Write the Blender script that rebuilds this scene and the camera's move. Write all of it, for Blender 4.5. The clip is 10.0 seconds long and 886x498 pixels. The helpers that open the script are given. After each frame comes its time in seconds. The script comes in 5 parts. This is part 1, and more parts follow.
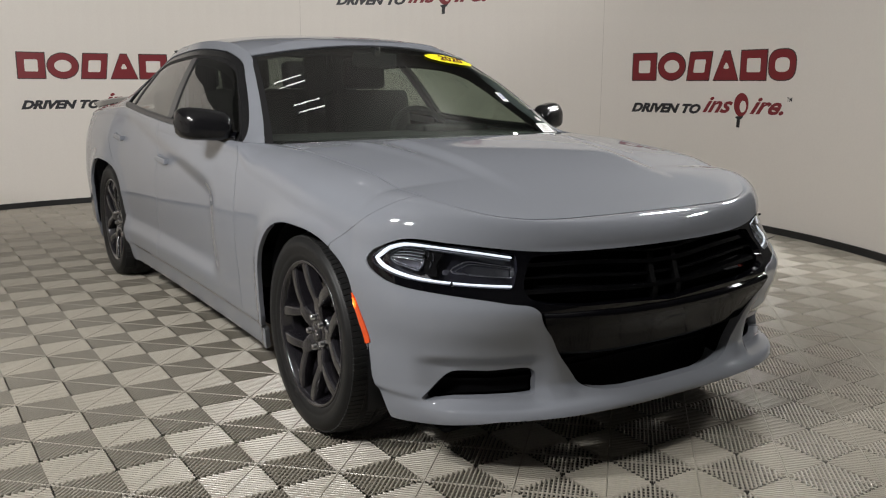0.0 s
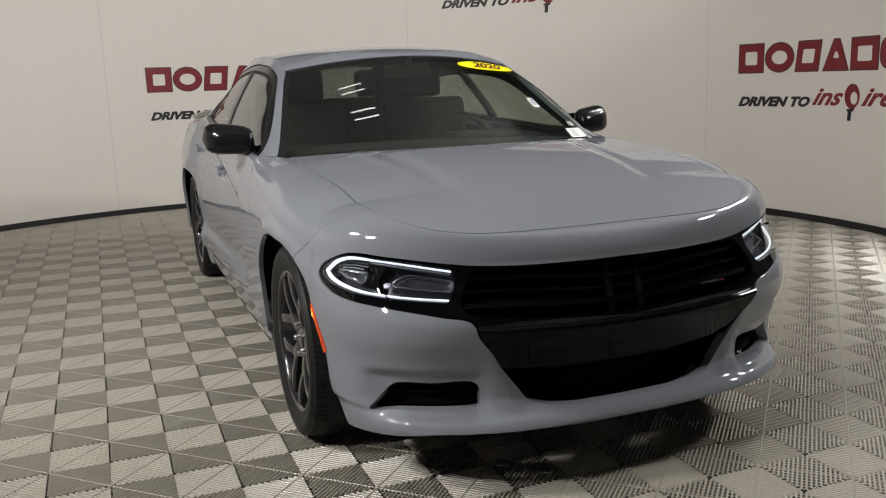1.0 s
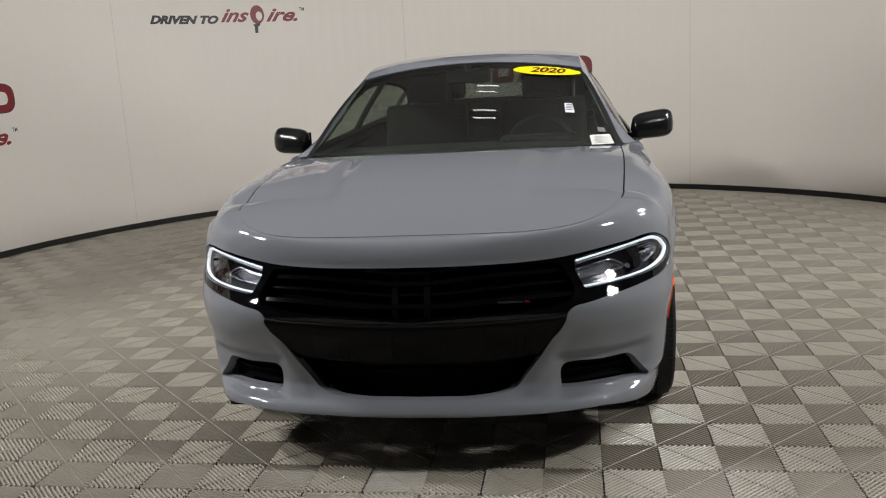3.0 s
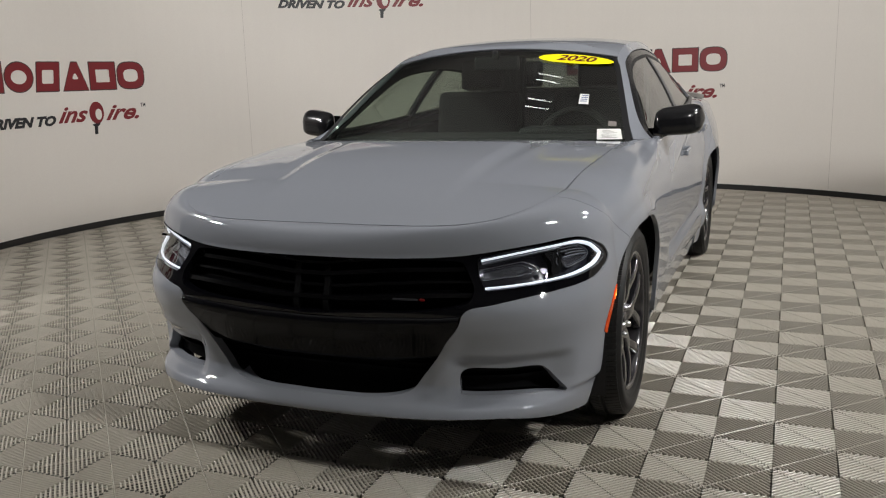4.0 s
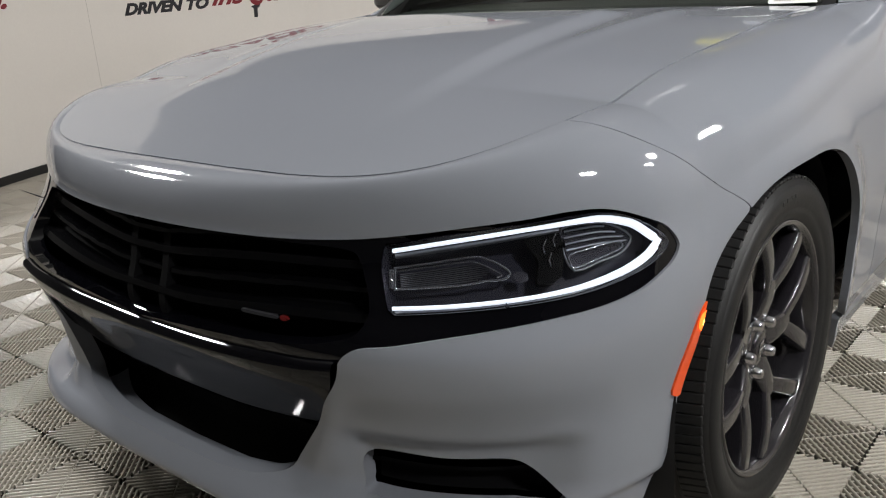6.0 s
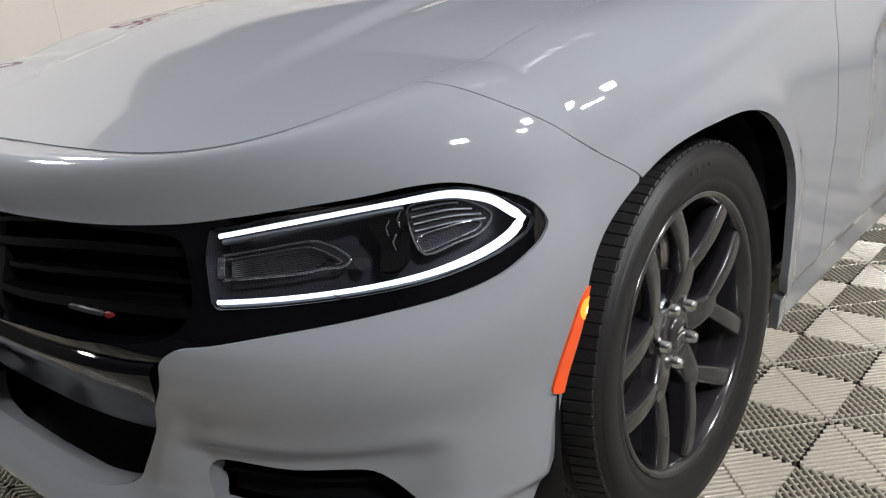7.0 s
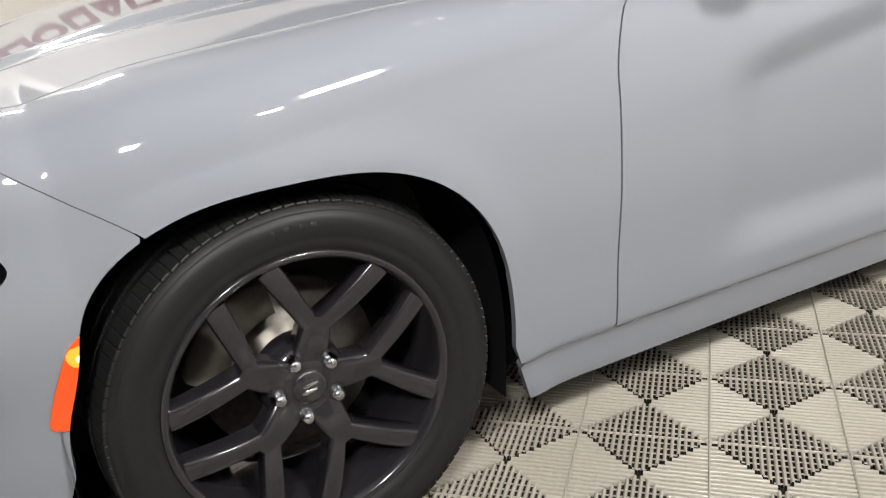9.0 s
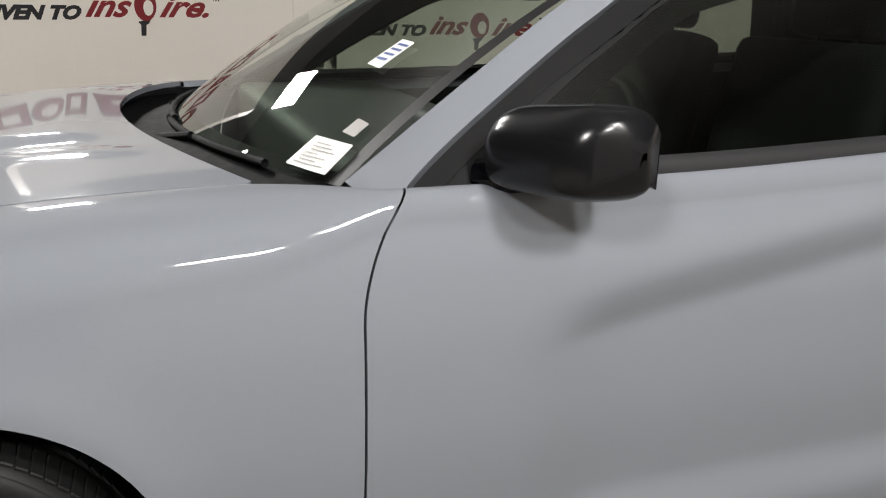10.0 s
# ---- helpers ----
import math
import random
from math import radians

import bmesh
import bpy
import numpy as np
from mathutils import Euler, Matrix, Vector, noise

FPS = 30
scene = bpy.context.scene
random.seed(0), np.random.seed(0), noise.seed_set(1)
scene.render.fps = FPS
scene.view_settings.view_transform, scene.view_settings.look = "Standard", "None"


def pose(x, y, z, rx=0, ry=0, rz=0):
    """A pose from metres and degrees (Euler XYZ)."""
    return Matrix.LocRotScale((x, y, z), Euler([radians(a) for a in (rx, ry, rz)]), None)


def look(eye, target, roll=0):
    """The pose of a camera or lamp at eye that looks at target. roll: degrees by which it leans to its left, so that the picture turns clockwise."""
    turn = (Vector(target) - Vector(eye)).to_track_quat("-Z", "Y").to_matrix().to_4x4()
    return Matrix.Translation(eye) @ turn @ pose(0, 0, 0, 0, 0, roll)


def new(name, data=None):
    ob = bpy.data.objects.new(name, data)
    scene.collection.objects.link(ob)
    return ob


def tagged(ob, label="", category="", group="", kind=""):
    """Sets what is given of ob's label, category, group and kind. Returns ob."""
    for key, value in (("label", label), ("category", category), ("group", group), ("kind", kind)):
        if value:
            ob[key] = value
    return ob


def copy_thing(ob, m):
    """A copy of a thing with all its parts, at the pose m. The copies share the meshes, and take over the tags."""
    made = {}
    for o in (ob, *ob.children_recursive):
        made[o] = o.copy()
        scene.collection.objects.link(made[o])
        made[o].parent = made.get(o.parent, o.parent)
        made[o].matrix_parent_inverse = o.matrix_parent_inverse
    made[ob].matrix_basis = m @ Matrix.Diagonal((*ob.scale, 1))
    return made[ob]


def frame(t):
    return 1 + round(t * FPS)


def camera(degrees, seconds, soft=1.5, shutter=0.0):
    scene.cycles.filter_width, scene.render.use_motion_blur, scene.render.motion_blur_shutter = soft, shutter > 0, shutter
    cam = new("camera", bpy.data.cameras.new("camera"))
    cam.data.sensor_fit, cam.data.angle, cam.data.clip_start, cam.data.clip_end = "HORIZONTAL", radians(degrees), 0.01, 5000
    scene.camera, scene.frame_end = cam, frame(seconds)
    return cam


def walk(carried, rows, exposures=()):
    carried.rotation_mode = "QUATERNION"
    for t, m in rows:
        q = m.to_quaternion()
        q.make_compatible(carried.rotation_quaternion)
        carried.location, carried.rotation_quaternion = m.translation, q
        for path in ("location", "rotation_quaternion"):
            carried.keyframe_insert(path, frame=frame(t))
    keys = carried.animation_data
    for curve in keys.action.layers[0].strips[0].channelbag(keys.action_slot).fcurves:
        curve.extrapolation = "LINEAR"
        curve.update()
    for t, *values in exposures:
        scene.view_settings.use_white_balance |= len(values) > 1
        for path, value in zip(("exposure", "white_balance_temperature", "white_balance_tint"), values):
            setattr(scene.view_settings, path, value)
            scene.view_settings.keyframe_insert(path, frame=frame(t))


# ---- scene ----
cam = camera(54.52, 10.0, soft=1.15)
PATH = [
    (0, (-2.1087, -2.7328, 1.2385), (-1.0416, -1.0847, 0.8573), 0.178),
    (0.5, (-1.8808, -2.9140, 1.2696), (-0.9363, -1.1941, 0.8824), -0.602),
    (1, (-1.5104, -3.0718, 1.2918), (-0.7882, -1.2472, 0.9054), -1.906),
    (1.5, (-1.0389, -3.2019, 1.3266), (-0.5875, -1.2937, 0.9326), -2.525),
    (2, (-0.5343, -3.3999, 1.3456), (-0.3877, -1.4443, 0.9529), -2.911),
    (2.5, (-0.0092, -3.4734, 1.3350), (-0.1016, -1.5139, 0.9454), -3.211),
    (3, (0.5538, -3.5630, 1.3393), (0.2474, -1.6249, 0.9521), -3.218),
    (3.2, (0.7477, -3.5464, 1.3409), (0.3669, -1.6217, 0.9530), -3.348),
    (4.3, (1.6227, -2.9730, 1.2706), (0.7313, -1.2272, 0.8735), -1.184),
    (4.5, (1.6950, -2.8131, 1.2692), (0.7085, -1.1209, 0.8654), -1.126),
    (5, (1.6368, -2.3455, 1.2429), (0.5513, -0.7288, 0.7870), -0.937),
    (5.2, (1.6132, -2.1674, 1.2317), (0.4711, -0.6048, 0.7278), -1.286),
    (6.3, (1.4260, -1.4849, 1.0932), (0.1535, -0.0710, 0.4753), -4.839),
    (6.5, (1.4485, -1.4205, 1.0786), (0.1681, -0.0109, 0.4676), -5.232),
    (7, (1.5323, -1.3353, 1.0567), (0.2591, 0.0618, 0.4033), -5.667),
    (7.5, (1.7053, -1.2125, 1.0059), (0.3929, 0.1449, 0.3463), -6.157),
    (8, (1.8916, -1.0115, 1.0324), (0.4621, 0.2211, 0.3711), -7.472),
    (8.2, (1.9732, -0.8706, 1.0595), (0.4996, 0.2969, 0.3774), -6.706),
    (8.5, (2.0371, -0.6819, 1.0801), (0.5337, 0.4237, 0.3609), -4.928),
    (9, (2.1854, -0.3847, 1.1303), (0.5309, 0.4647, 0.3948), -4.578),
    (9.2, (2.2098, -0.2533, 1.1700), (0.5293, 0.5742, 0.4691), -4.112),
    (9.3, (2.1924, -0.1874, 1.1917), (0.5038, 0.6367, 0.5066), -2.553),
    (9.5, (2.1561, -0.0163, 1.2372), (0.4422, 0.7632, 0.5626), -0.072),
    (9.7, (2.1260, 0.1853, 1.2812), (0.3730, 0.8536, 0.5880), -0.606),
    (10, (2.0420, 0.3527, 1.2642), (0.2458, 1.0292, 0.7022), 1.711),
]
EXPOSE = [(0, 0.04, 6500, 10), (3, 0.0, 6500, 10), (4.5, 0.08, 6500, 10), (5.2, 0.06, 6500, 10), (6.5, 0.50, 6400, 10), (7.5, 0.73, 6450, 10), (8.2, 0.66, 6550, 10), (9, 0.76, 6550, 10), (9.5, 0.40, 6500, 10), (10, 0.24, 6600, 10)]
walk(cam, [(t, look(eye, target, roll)) for t, eye, target, roll in PATH], EXPOSE)

# ---- world and light ----
world = bpy.data.worlds.new("dim_hall")
world.use_nodes = True
scene.world = world
world.node_tree.nodes["Background"].inputs[0].default_value = (0.9, 0.95, 1.0, 1)
world.node_tree.nodes["Background"].inputs[1].default_value = 0.02
scene.view_settings.exposure = 0.0

# ---- small tools ----
def spl(*pts):
    """A smooth curve through (t, value) knots."""
    k = np.array(pts, float)
    t, v = k[:, 0], k[:, 1]
    d = np.diff(v) / np.diff(t)
    m = np.concatenate([[d[0]], np.where(d[:-1] * d[1:] > 0, 2 * d[:-1] * d[1:] / (d[:-1] + d[1:] + 1e-12), 0), [d[-1]]])

    def f(x):
        x = np.clip(np.asarray(x, float), t[0], t[-1])
        i = np.clip(np.searchsorted(t, x, side="right") - 1, 0, len(t) - 2)
        h = t[i + 1] - t[i]
        s = (x - t[i]) / h
        return ((2 * s**3 - 3 * s**2 + 1) * v[i] + (s**3 - 2 * s**2 + s) * h * m[i]
                + (3 * s**2 - 2 * s**3) * v[i + 1] + (s**3 - s**2) * h * m[i + 1])
    return f


def sstep(x, a, b):
    s = np.clip((np.asarray(x, float) - a) / (b - a), 0, 1)
    return s * s * (3 - 2 * s)


def rounded(points, closed=True, steps=6):
    """A Catmull-Rom curve through 2D points."""
    p = np.array(points, float)
    n = len(p)
    out = []
    for i in range(n if closed else n - 1):
        a, b, c, d = (p[(i + k) % n] if closed else p[min(max(i + k, 0), n - 1)] for k in (-1, 0, 1, 2))
        for s in np.arange(steps) / steps:
            out.append(0.5 * (2 * b + (c - a) * s + (2 * a - 5 * b + 4 * c - d) * s * s + (3 * b - a - 3 * c + d) * s**3))
    if not closed:
        out.append(p[-1])
    return np.array(out)


def inside(poly, q):
    """Signed distance of points q to a closed outline, positive inside."""
    q = np.asarray(q, float)
    best = np.full(len(q), 1e9)
    odd = np.zeros(len(q), bool)
    for a, b in zip(poly, np.roll(poly, -1, axis=0)):
        e = b - a
        s = np.clip(((q - a) @ e) / (e @ e + 1e-12), 0, 1)
        best = np.minimum(best, np.hypot(*(q - a - s[:, None] * e).T))
        cross = (a[1] > q[:, 1]) != (b[1] > q[:, 1])
        with np.errstate(divide="ignore", invalid="ignore"):
            odd ^= cross & (q[:, 0] < (b[0] - a[0]) * (q[:, 1] - a[1]) / (b[1] - a[1]) + a[0])
    return np.where(odd, best, -best)


class Sheet:
    """A surface: rows of vertex data (x, y, z and two more coordinates) and faces."""

    def __init__(self, v, f):
        self.v, self.f = np.asarray(v, float), f

    @classmethod
    def grid(cls, a):
        n, m = a.shape[:2]
        i = np.arange(n * m).reshape(n, m)
        f = np.stack([i[:-1, :-1], i[:-1, 1:], i[1:, 1:], i[1:, :-1]], -1).reshape(-1, 4)
        return cls(a.reshape(n * m, -1), [tuple(q) for q in f.tolist()])

    def keep(self, d):
        """The part where d, given for each vertex, is positive, cut along d = 0."""
        d = np.where(np.abs(d) < 1e-5, 1e-5, d)
        pos = (d > 0).tolist()
        v, made, faces = list(self.v), {}, []
        for f in self.f:
            ins = [pos[i] for i in f]
            if all(ins):
                faces.append(f)
            elif any(ins):
                g = []
                for a, b in zip(f, f[1:] + f[:1]):
                    if pos[a]:
                        g.append(a)
                    if pos[a] != pos[b]:
                        key = (min(a, b), max(a, b))
                        if key not in made:
                            s = d[a] / (d[a] - d[b])
                            v.append(self.v[a] + s * (self.v[b] - self.v[a]))
                            made[key] = len(v) - 1
                        g.append(made[key])
                if len(g) > 2:
                    faces.append(tuple(g))
        used = sorted({i for f in faces for i in f})
        at = {i: n for n, i in enumerate(used)}
        return Sheet(np.array([v[i] for i in used]) if used else np.zeros((0, self.v.shape[1])), [tuple(at[i] for i in f) for f in faces])

    def normals(self):
        n = np.zeros((len(self.v), 3))
        for f in self.f:
            a, b, c = self.v[f[0], :3], self.v[f[1], :3], self.v[f[2], :3]
            k = np.cross(b - a, c - a)
            if len(f) == 4:
                k = k + np.cross(c - a, self.v[f[3], :3] - a)
            n[list(f)] += k
        return n / (np.linalg.norm(n, axis=1, keepdims=True) + 1e-12)

    def moved(self, off):
        """The same surface, moved along its normals."""
        v = self.v.copy()
        v[:, :3] += self.normals() * np.asarray(off)[..., None] if np.ndim(off) else self.normals() * off
        return Sheet(v, self.f)

    def mirrored(self):
        v = self.v.copy()
        v[:, 0] *= -1
        return Sheet(v, [f[::-1] for f in self.f])

    def rim(self, depth, skip=None, way=None):
        """A flange that folds inwards from the open edges."""
        count = {}
        for f in self.f:
            for a, b in zip(f, f[1:] + f[:1]):
                count[(a, b)] = count.get((a, b), 0) + 1
        edges = [(a, b) for a, b in count if (b, a) not in count]
        if skip is not None:
            edges = [(a, b) for a, b in edges if not (skip[a] and skip[b])]
        n = self.normals()
        ids = sorted({i for e in edges for i in e})
        at = {i: k for k, i in enumerate(ids)}
        base = len(ids)
        top = self.v[ids]
        low = top.copy()
        low[:, :3] += -n[ids] * depth if way is None else way[ids] * depth
        return Sheet(np.concatenate([top, low]) if ids else np.zeros((0, self.v.shape[1])),
                     [(at[b], at[a], at[a] + base, at[b] + base) for a, b in edges])

    def __add__(self, o):
        if not len(o.v):
            return self
        n = len(self.v)
        w = min(self.v.shape[1], o.v.shape[1])
        return Sheet(np.concatenate([self.v[:, :w], o.v[:, :w]]), self.f + [tuple(i + n for i in f) for f in o.f])


def mesh_of(name, v, f, smooth=True):
    me = bpy.data.meshes.new(name)
    me.from_pydata([tuple(p[:3]) for p in np.asarray(v).tolist()], [], f)
    if smooth:
        me.polygons.foreach_set("use_smooth", [True] * len(me.polygons))
    me.update()
    return me


def part(name, data, material, parent=None, label="", smooth=True):
    """One mesh object under a thing or a part. data: a bmesh, a Sheet or a mesh."""
    if isinstance(data, Sheet):
        me = mesh_of(name, data.v, data.f, smooth)
    elif isinstance(data, bmesh.types.BMesh):
        me = bpy.data.meshes.new(name)
        data.to_mesh(me)
        data.free()
        if smooth:
            me.polygons.foreach_set("use_smooth", [True] * len(me.polygons))
    else:
        me = data
    if not me.materials:
        me.materials.append(material)
    ob = new(name, me)
    ob.parent = parent
    if label:
        ob["label"] = label
    return ob


def box(bm, size, at=(0, 0, 0), bevel=0.0, turn=None, seg=2):
    """A box, bevelled, added to bm."""
    old = set(bm.verts)
    r = bmesh.ops.create_cube(bm, size=1.0)
    vs = r["verts"]
    bmesh.ops.scale(bm, vec=size, verts=vs)
    if bevel:
        es = list({e for v in vs for e in v.link_edges})
        bmesh.ops.bevel(bm, geom=es, offset=bevel, segments=seg, profile=0.7, affect="EDGES")
        vs = [v for v in bm.verts if v not in old]
    m = Matrix.Translation(at) @ (turn if turn else Matrix())
    bmesh.ops.transform(bm, matrix=m, verts=vs)
    return bm


def lathe(profile, n=64, axis="x"):
    """A turned shape from (axial, radius) points, about the x axis."""
    p = np.array(profile, float)
    a = np.linspace(0, 2 * math.pi, n + 1)
    g = np.stack([np.broadcast_to(p[:, 0], (n + 1, len(p))), np.cos(a)[:, None] * p[:, 1], np.sin(a)[:, None] * p[:, 1]], -1)
    if axis == "z":
        g = g[..., [1, 2, 0]]
    return Sheet.grid(g)


def tube(points, radius, n=8):
    """A round bar along a line of points."""
    p = np.array(points, float)
    t = np.gradient(p, axis=0)
    t /= np.linalg.norm(t, axis=1, keepdims=True)
    ref = np.array([0.03, 0.05, 1.0]) if np.abs(t[:, 2]).mean() < 0.85 else np.array([1.0, 0.04, 0.02])
    u = np.cross(t, ref)
    u /= np.linalg.norm(u, axis=1, keepdims=True) + 1e-9
    w = np.cross(t, u)
    a = np.linspace(0, 2 * math.pi, n + 1)
    r = np.broadcast_to(np.asarray(radius, float), (len(p),))[:, None, None]
    g = p[:, None] + r * (np.cos(a)[None, :, None] * u[:, None] + np.sin(a)[None, :, None] * w[:, None])
    s = Sheet.grid(g)
    k = n + 1
    s.f += [tuple(range(n)), tuple(range((len(p) - 1) * k + n - 1, (len(p) - 1) * k - 1, -1))]
    return s


# ---- materials ----
def material(name, base, rough=0.5, metal=0.0, coat=0.0, grain=0.0, scale=40.0, bump=0.0, stain=0.0, stain_scale=3.0, spec=0.5, coat_rough=0.03):
    m = bpy.data.materials.new(name)
    m.use_nodes = True
    nt = m.node_tree
    b = nt.nodes["Principled BSDF"]
    b.inputs["Base Color"].default_value = (*base, 1)
    b.inputs["Roughness"].default_value = rough
    b.inputs["Metallic"].default_value = metal
    b.inputs["Coat Weight"].default_value = coat
    b.inputs["Coat Roughness"].default_value = coat_rough
    b.inputs["Specular IOR Level"].default_value = spec
    co = nt.nodes.new("ShaderNodeTexCoord")
    if grain or stain:
        col = None
        for amount, sc in ((grain, scale), (stain, stain_scale)):
            if not amount:
                continue
            nz = nt.nodes.new("ShaderNodeTexNoise")
            nz.inputs["Scale"].default_value = sc
            nz.inputs["Detail"].default_value = 6
            nt.links.new(co.outputs["Object"], nz.inputs["Vector"])
            ramp = nt.nodes.new("ShaderNodeMapRange")
            ramp.inputs["From Min"].default_value, ramp.inputs["From Max"].default_value = 0.3, 0.7
            ramp.inputs["To Min"].default_value, ramp.inputs["To Max"].default_value = 1 - amount, 1 + amount
            nt.links.new(nz.outputs["Fac"], ramp.inputs["Value"])
            mul = nt.nodes.new("ShaderNodeVectorMath")
            mul.operation = "SCALE"
            mul.inputs[0].default_value = base
            if col:
                nt.links.new(col, mul.inputs[0])
            nt.links.new(ramp.outputs[0], mul.inputs["Scale"])
            col = mul.outputs[0]
        nt.links.new(col, b.inputs["Base Color"])
        rr = nt.nodes.new("ShaderNodeMapRange")
        rr.inputs["To Min"].default_value, rr.inputs["To Max"].default_value = rough * 0.85, min(1, rough * 1.15)
        nt.links.new(nz.outputs["Fac"], rr.inputs["Value"])
        nt.links.new(rr.outputs[0], b.inputs["Roughness"])
    if bump:
        bz = nt.nodes.new("ShaderNodeTexNoise")
        bz.inputs["Scale"].default_value = scale
        bz.inputs["Detail"].default_value = 4
        nt.links.new(co.outputs["Object"], bz.inputs["Vector"])
        bp = nt.nodes.new("ShaderNodeBump")
        bp.inputs["Strength"].default_value = bump
        bp.inputs["Distance"].default_value = 0.002
        nt.links.new(bz.outputs["Fac"], bp.inputs["Height"])
        nt.links.new(bp.outputs[0], b.inputs["Normal"])
    return m


def glass(name, tint, shine=1.0):
    m = bpy.data.materials.new(name)
    m.use_nodes = True
    nt = m.node_tree
    nt.nodes.remove(nt.nodes["Principled BSDF"])
    out = nt.nodes["Material Output"]
    tr, gl, mix, lw, pw, mr = (nt.nodes.new(k) for k in ("ShaderNodeBsdfTransparent", "ShaderNodeBsdfGlossy", "ShaderNodeMixShader", "ShaderNodeLayerWeight", "ShaderNodeMath", "ShaderNodeMapRange"))
    tr.inputs[0].default_value = (*tint, 1)
    gl.inputs["Roughness"].default_value = 0.01
    gl.inputs["Color"].default_value = (shine, shine, shine, 1)
    lw.inputs["Blend"].default_value = 0.5
    pw.operation = "POWER"
    pw.inputs[1].default_value = 3.7
    mr.inputs["To Min"].default_value, mr.inputs["To Max"].default_value = 0.07, 0.85
    nt.links.new(lw.outputs["Facing"], pw.inputs[0])
    nt.links.new(pw.outputs[0], mr.inputs["Value"])
    nt.links.new(mr.outputs[0], mix.inputs[0])
    nt.links.new(tr.outputs[0], mix.inputs[1])
    nt.links.new(gl.outputs[0], mix.inputs[2])
    nt.links.new(mix.outputs[0], out.inputs[0])
    return m


def lamp_material(name, colour, strength):
    m = bpy.data.materials.new(name)
    m.use_nodes = True
    b = m.node_tree.nodes["Principled BSDF"]
    b.inputs["Base Color"].default_value = (*colour, 1)
    b.inputs["Emission Color"].default_value = (*colour, 1)
    b.inputs["Emission Strength"].default_value = strength
    return m


PAINT = material("grey_car_paint", (0.218, 0.230, 0.260), rough=0.6, coat=1.0, grain=0.035, scale=900, spec=0.03, coat_rough=0.05)
GLOSS = material("gloss_black_plastic", (0.002, 0.002, 0.003), rough=0.035, spec=0.4)
SATIN = material("satin_black_plastic", (0.009, 0.009, 0.010), rough=0.5, spec=0.3, grain=0.15, scale=300, bump=0.05)
DARK = material("dark_cavity_plastic", (0.0025, 0.0025, 0.003), rough=0.8, grain=0.1, spec=0.08)
RUBBER = material("tyre_rubber", (0.0125, 0.0125, 0.0127), rough=0.48, spec=0.25, grain=0.15, scale=120, bump=0.1)
SMOKE = material("smoked_lamp_reflector", (0.09, 0.09, 0.11), rough=0.25, metal=0.8)
PANELM = material("gloss_black_bumper_panel", (0.002, 0.002, 0.003), rough=0.07, spec=0.13)
ALLOY = material("dark_alloy", (0.016, 0.0148, 0.0178), rough=0.22, spec=0.4, stain=0.04, stain_scale=14, coat=0.8, coat_rough=0.07)
MIRRORM = material("satin_black_mirror_shell", (0.007, 0.007, 0.008), rough=0.18, spec=0.35)
STEEL = material("brake_steel", (0.19, 0.172, 0.150), rough=0.45, metal=0.8, grain=0.2, scale=60)
CALIPER = material("cast_caliper", (0.10, 0.090, 0.074), rough=0.6, metal=0.3, grain=0.2, scale=40)
CHROME = material("chrome", (0.55, 0.55, 0.57), rough=0.12, metal=1.0)
BEZEL = material("lamp_reflector", (0.35, 0.36, 0.4), rough=0.15, metal=0.9)
SEAT = material("black_seat_cloth", (0.008, 0.008, 0.009), rough=0.9, grain=0.2, scale=250, bump=0.2)
TRIM = material("dashboard_vinyl", (0.010, 0.010, 0.011), rough=0.7, grain=0.1, scale=300, bump=0.1)
WSGLASS = glass("windscreen_glass", (0.72, 0.80, 0.73))
SIDEGLASS = glass("front_window_glass", (0.46, 0.51, 0.45))
TINTED = glass("tinted_window_glass", (0.36, 0.39, 0.35))
GRILLE = material("black_grille_plastic", (0.0025, 0.0025, 0.003), rough=0.12, spec=0.35)
POST = material("grey_post_cover", (0.05, 0.05, 0.053), rough=0.3, spec=0.5, grain=0.03, scale=300)
MOULD = material("dark_grey_moulding", (0.030, 0.030, 0.032), rough=0.35, spec=0.4)
FRAMEM = material("dark_frame_paint", (0.012, 0.012, 0.013), rough=0.22, spec=0.5)
REARGLASS = glass("rear_screen_glass", (0.22, 0.24, 0.22))
LENS = glass("clear_lamp_lens", (0.93, 0.94, 0.96))
DRL = lamp_material("running_light_tube", (0.86, 0.92, 1.0), 0.78)
AMBER = material("amber_lens", (0.85, 0.09, 0.01), rough=0.2, coat=0.6)
AMBERLIT = lamp_material("lit_amber_bulb", (1.0, 0.16, 0.015), 1.6)
HOTLIT = lamp_material("bright_amber_core", (1.0, 0.55, 0.16), 3.5)
WALLP = material("warm_white_wall_vinyl", (0.75, 0.706, 0.657), rough=0.55, grain=0.012, scale=60, stain=0.02, stain_scale=0.8)
BLACKP = material("black_baseboard", (0.012, 0.012, 0.012), rough=0.5, grain=0.1)
TILEM = material("beige_grey_floor_tile", (0.40, 0.368, 0.312), rough=0.26, spec=0.85, grain=0.05, scale=80, stain=0.07, stain_scale=1.3)
SUBF = material("dark_sub_floor", (0.018, 0.016, 0.013), rough=0.9, grain=0.2, scale=20)
CEILM = material("dark_ceiling", (0.16, 0.16, 0.16), rough=0.9, grain=0.05)
CEILW = material("grey_ceiling", (0.24, 0.235, 0.23), rough=0.9, grain=0.05)
HALLM = material("dim_hall_wall", (0.20, 0.195, 0.19), rough=0.9, grain=0.05)
RED = material("red_vinyl_lettering", (0.19, 0.009, 0.015), rough=0.45, grain=0.04)
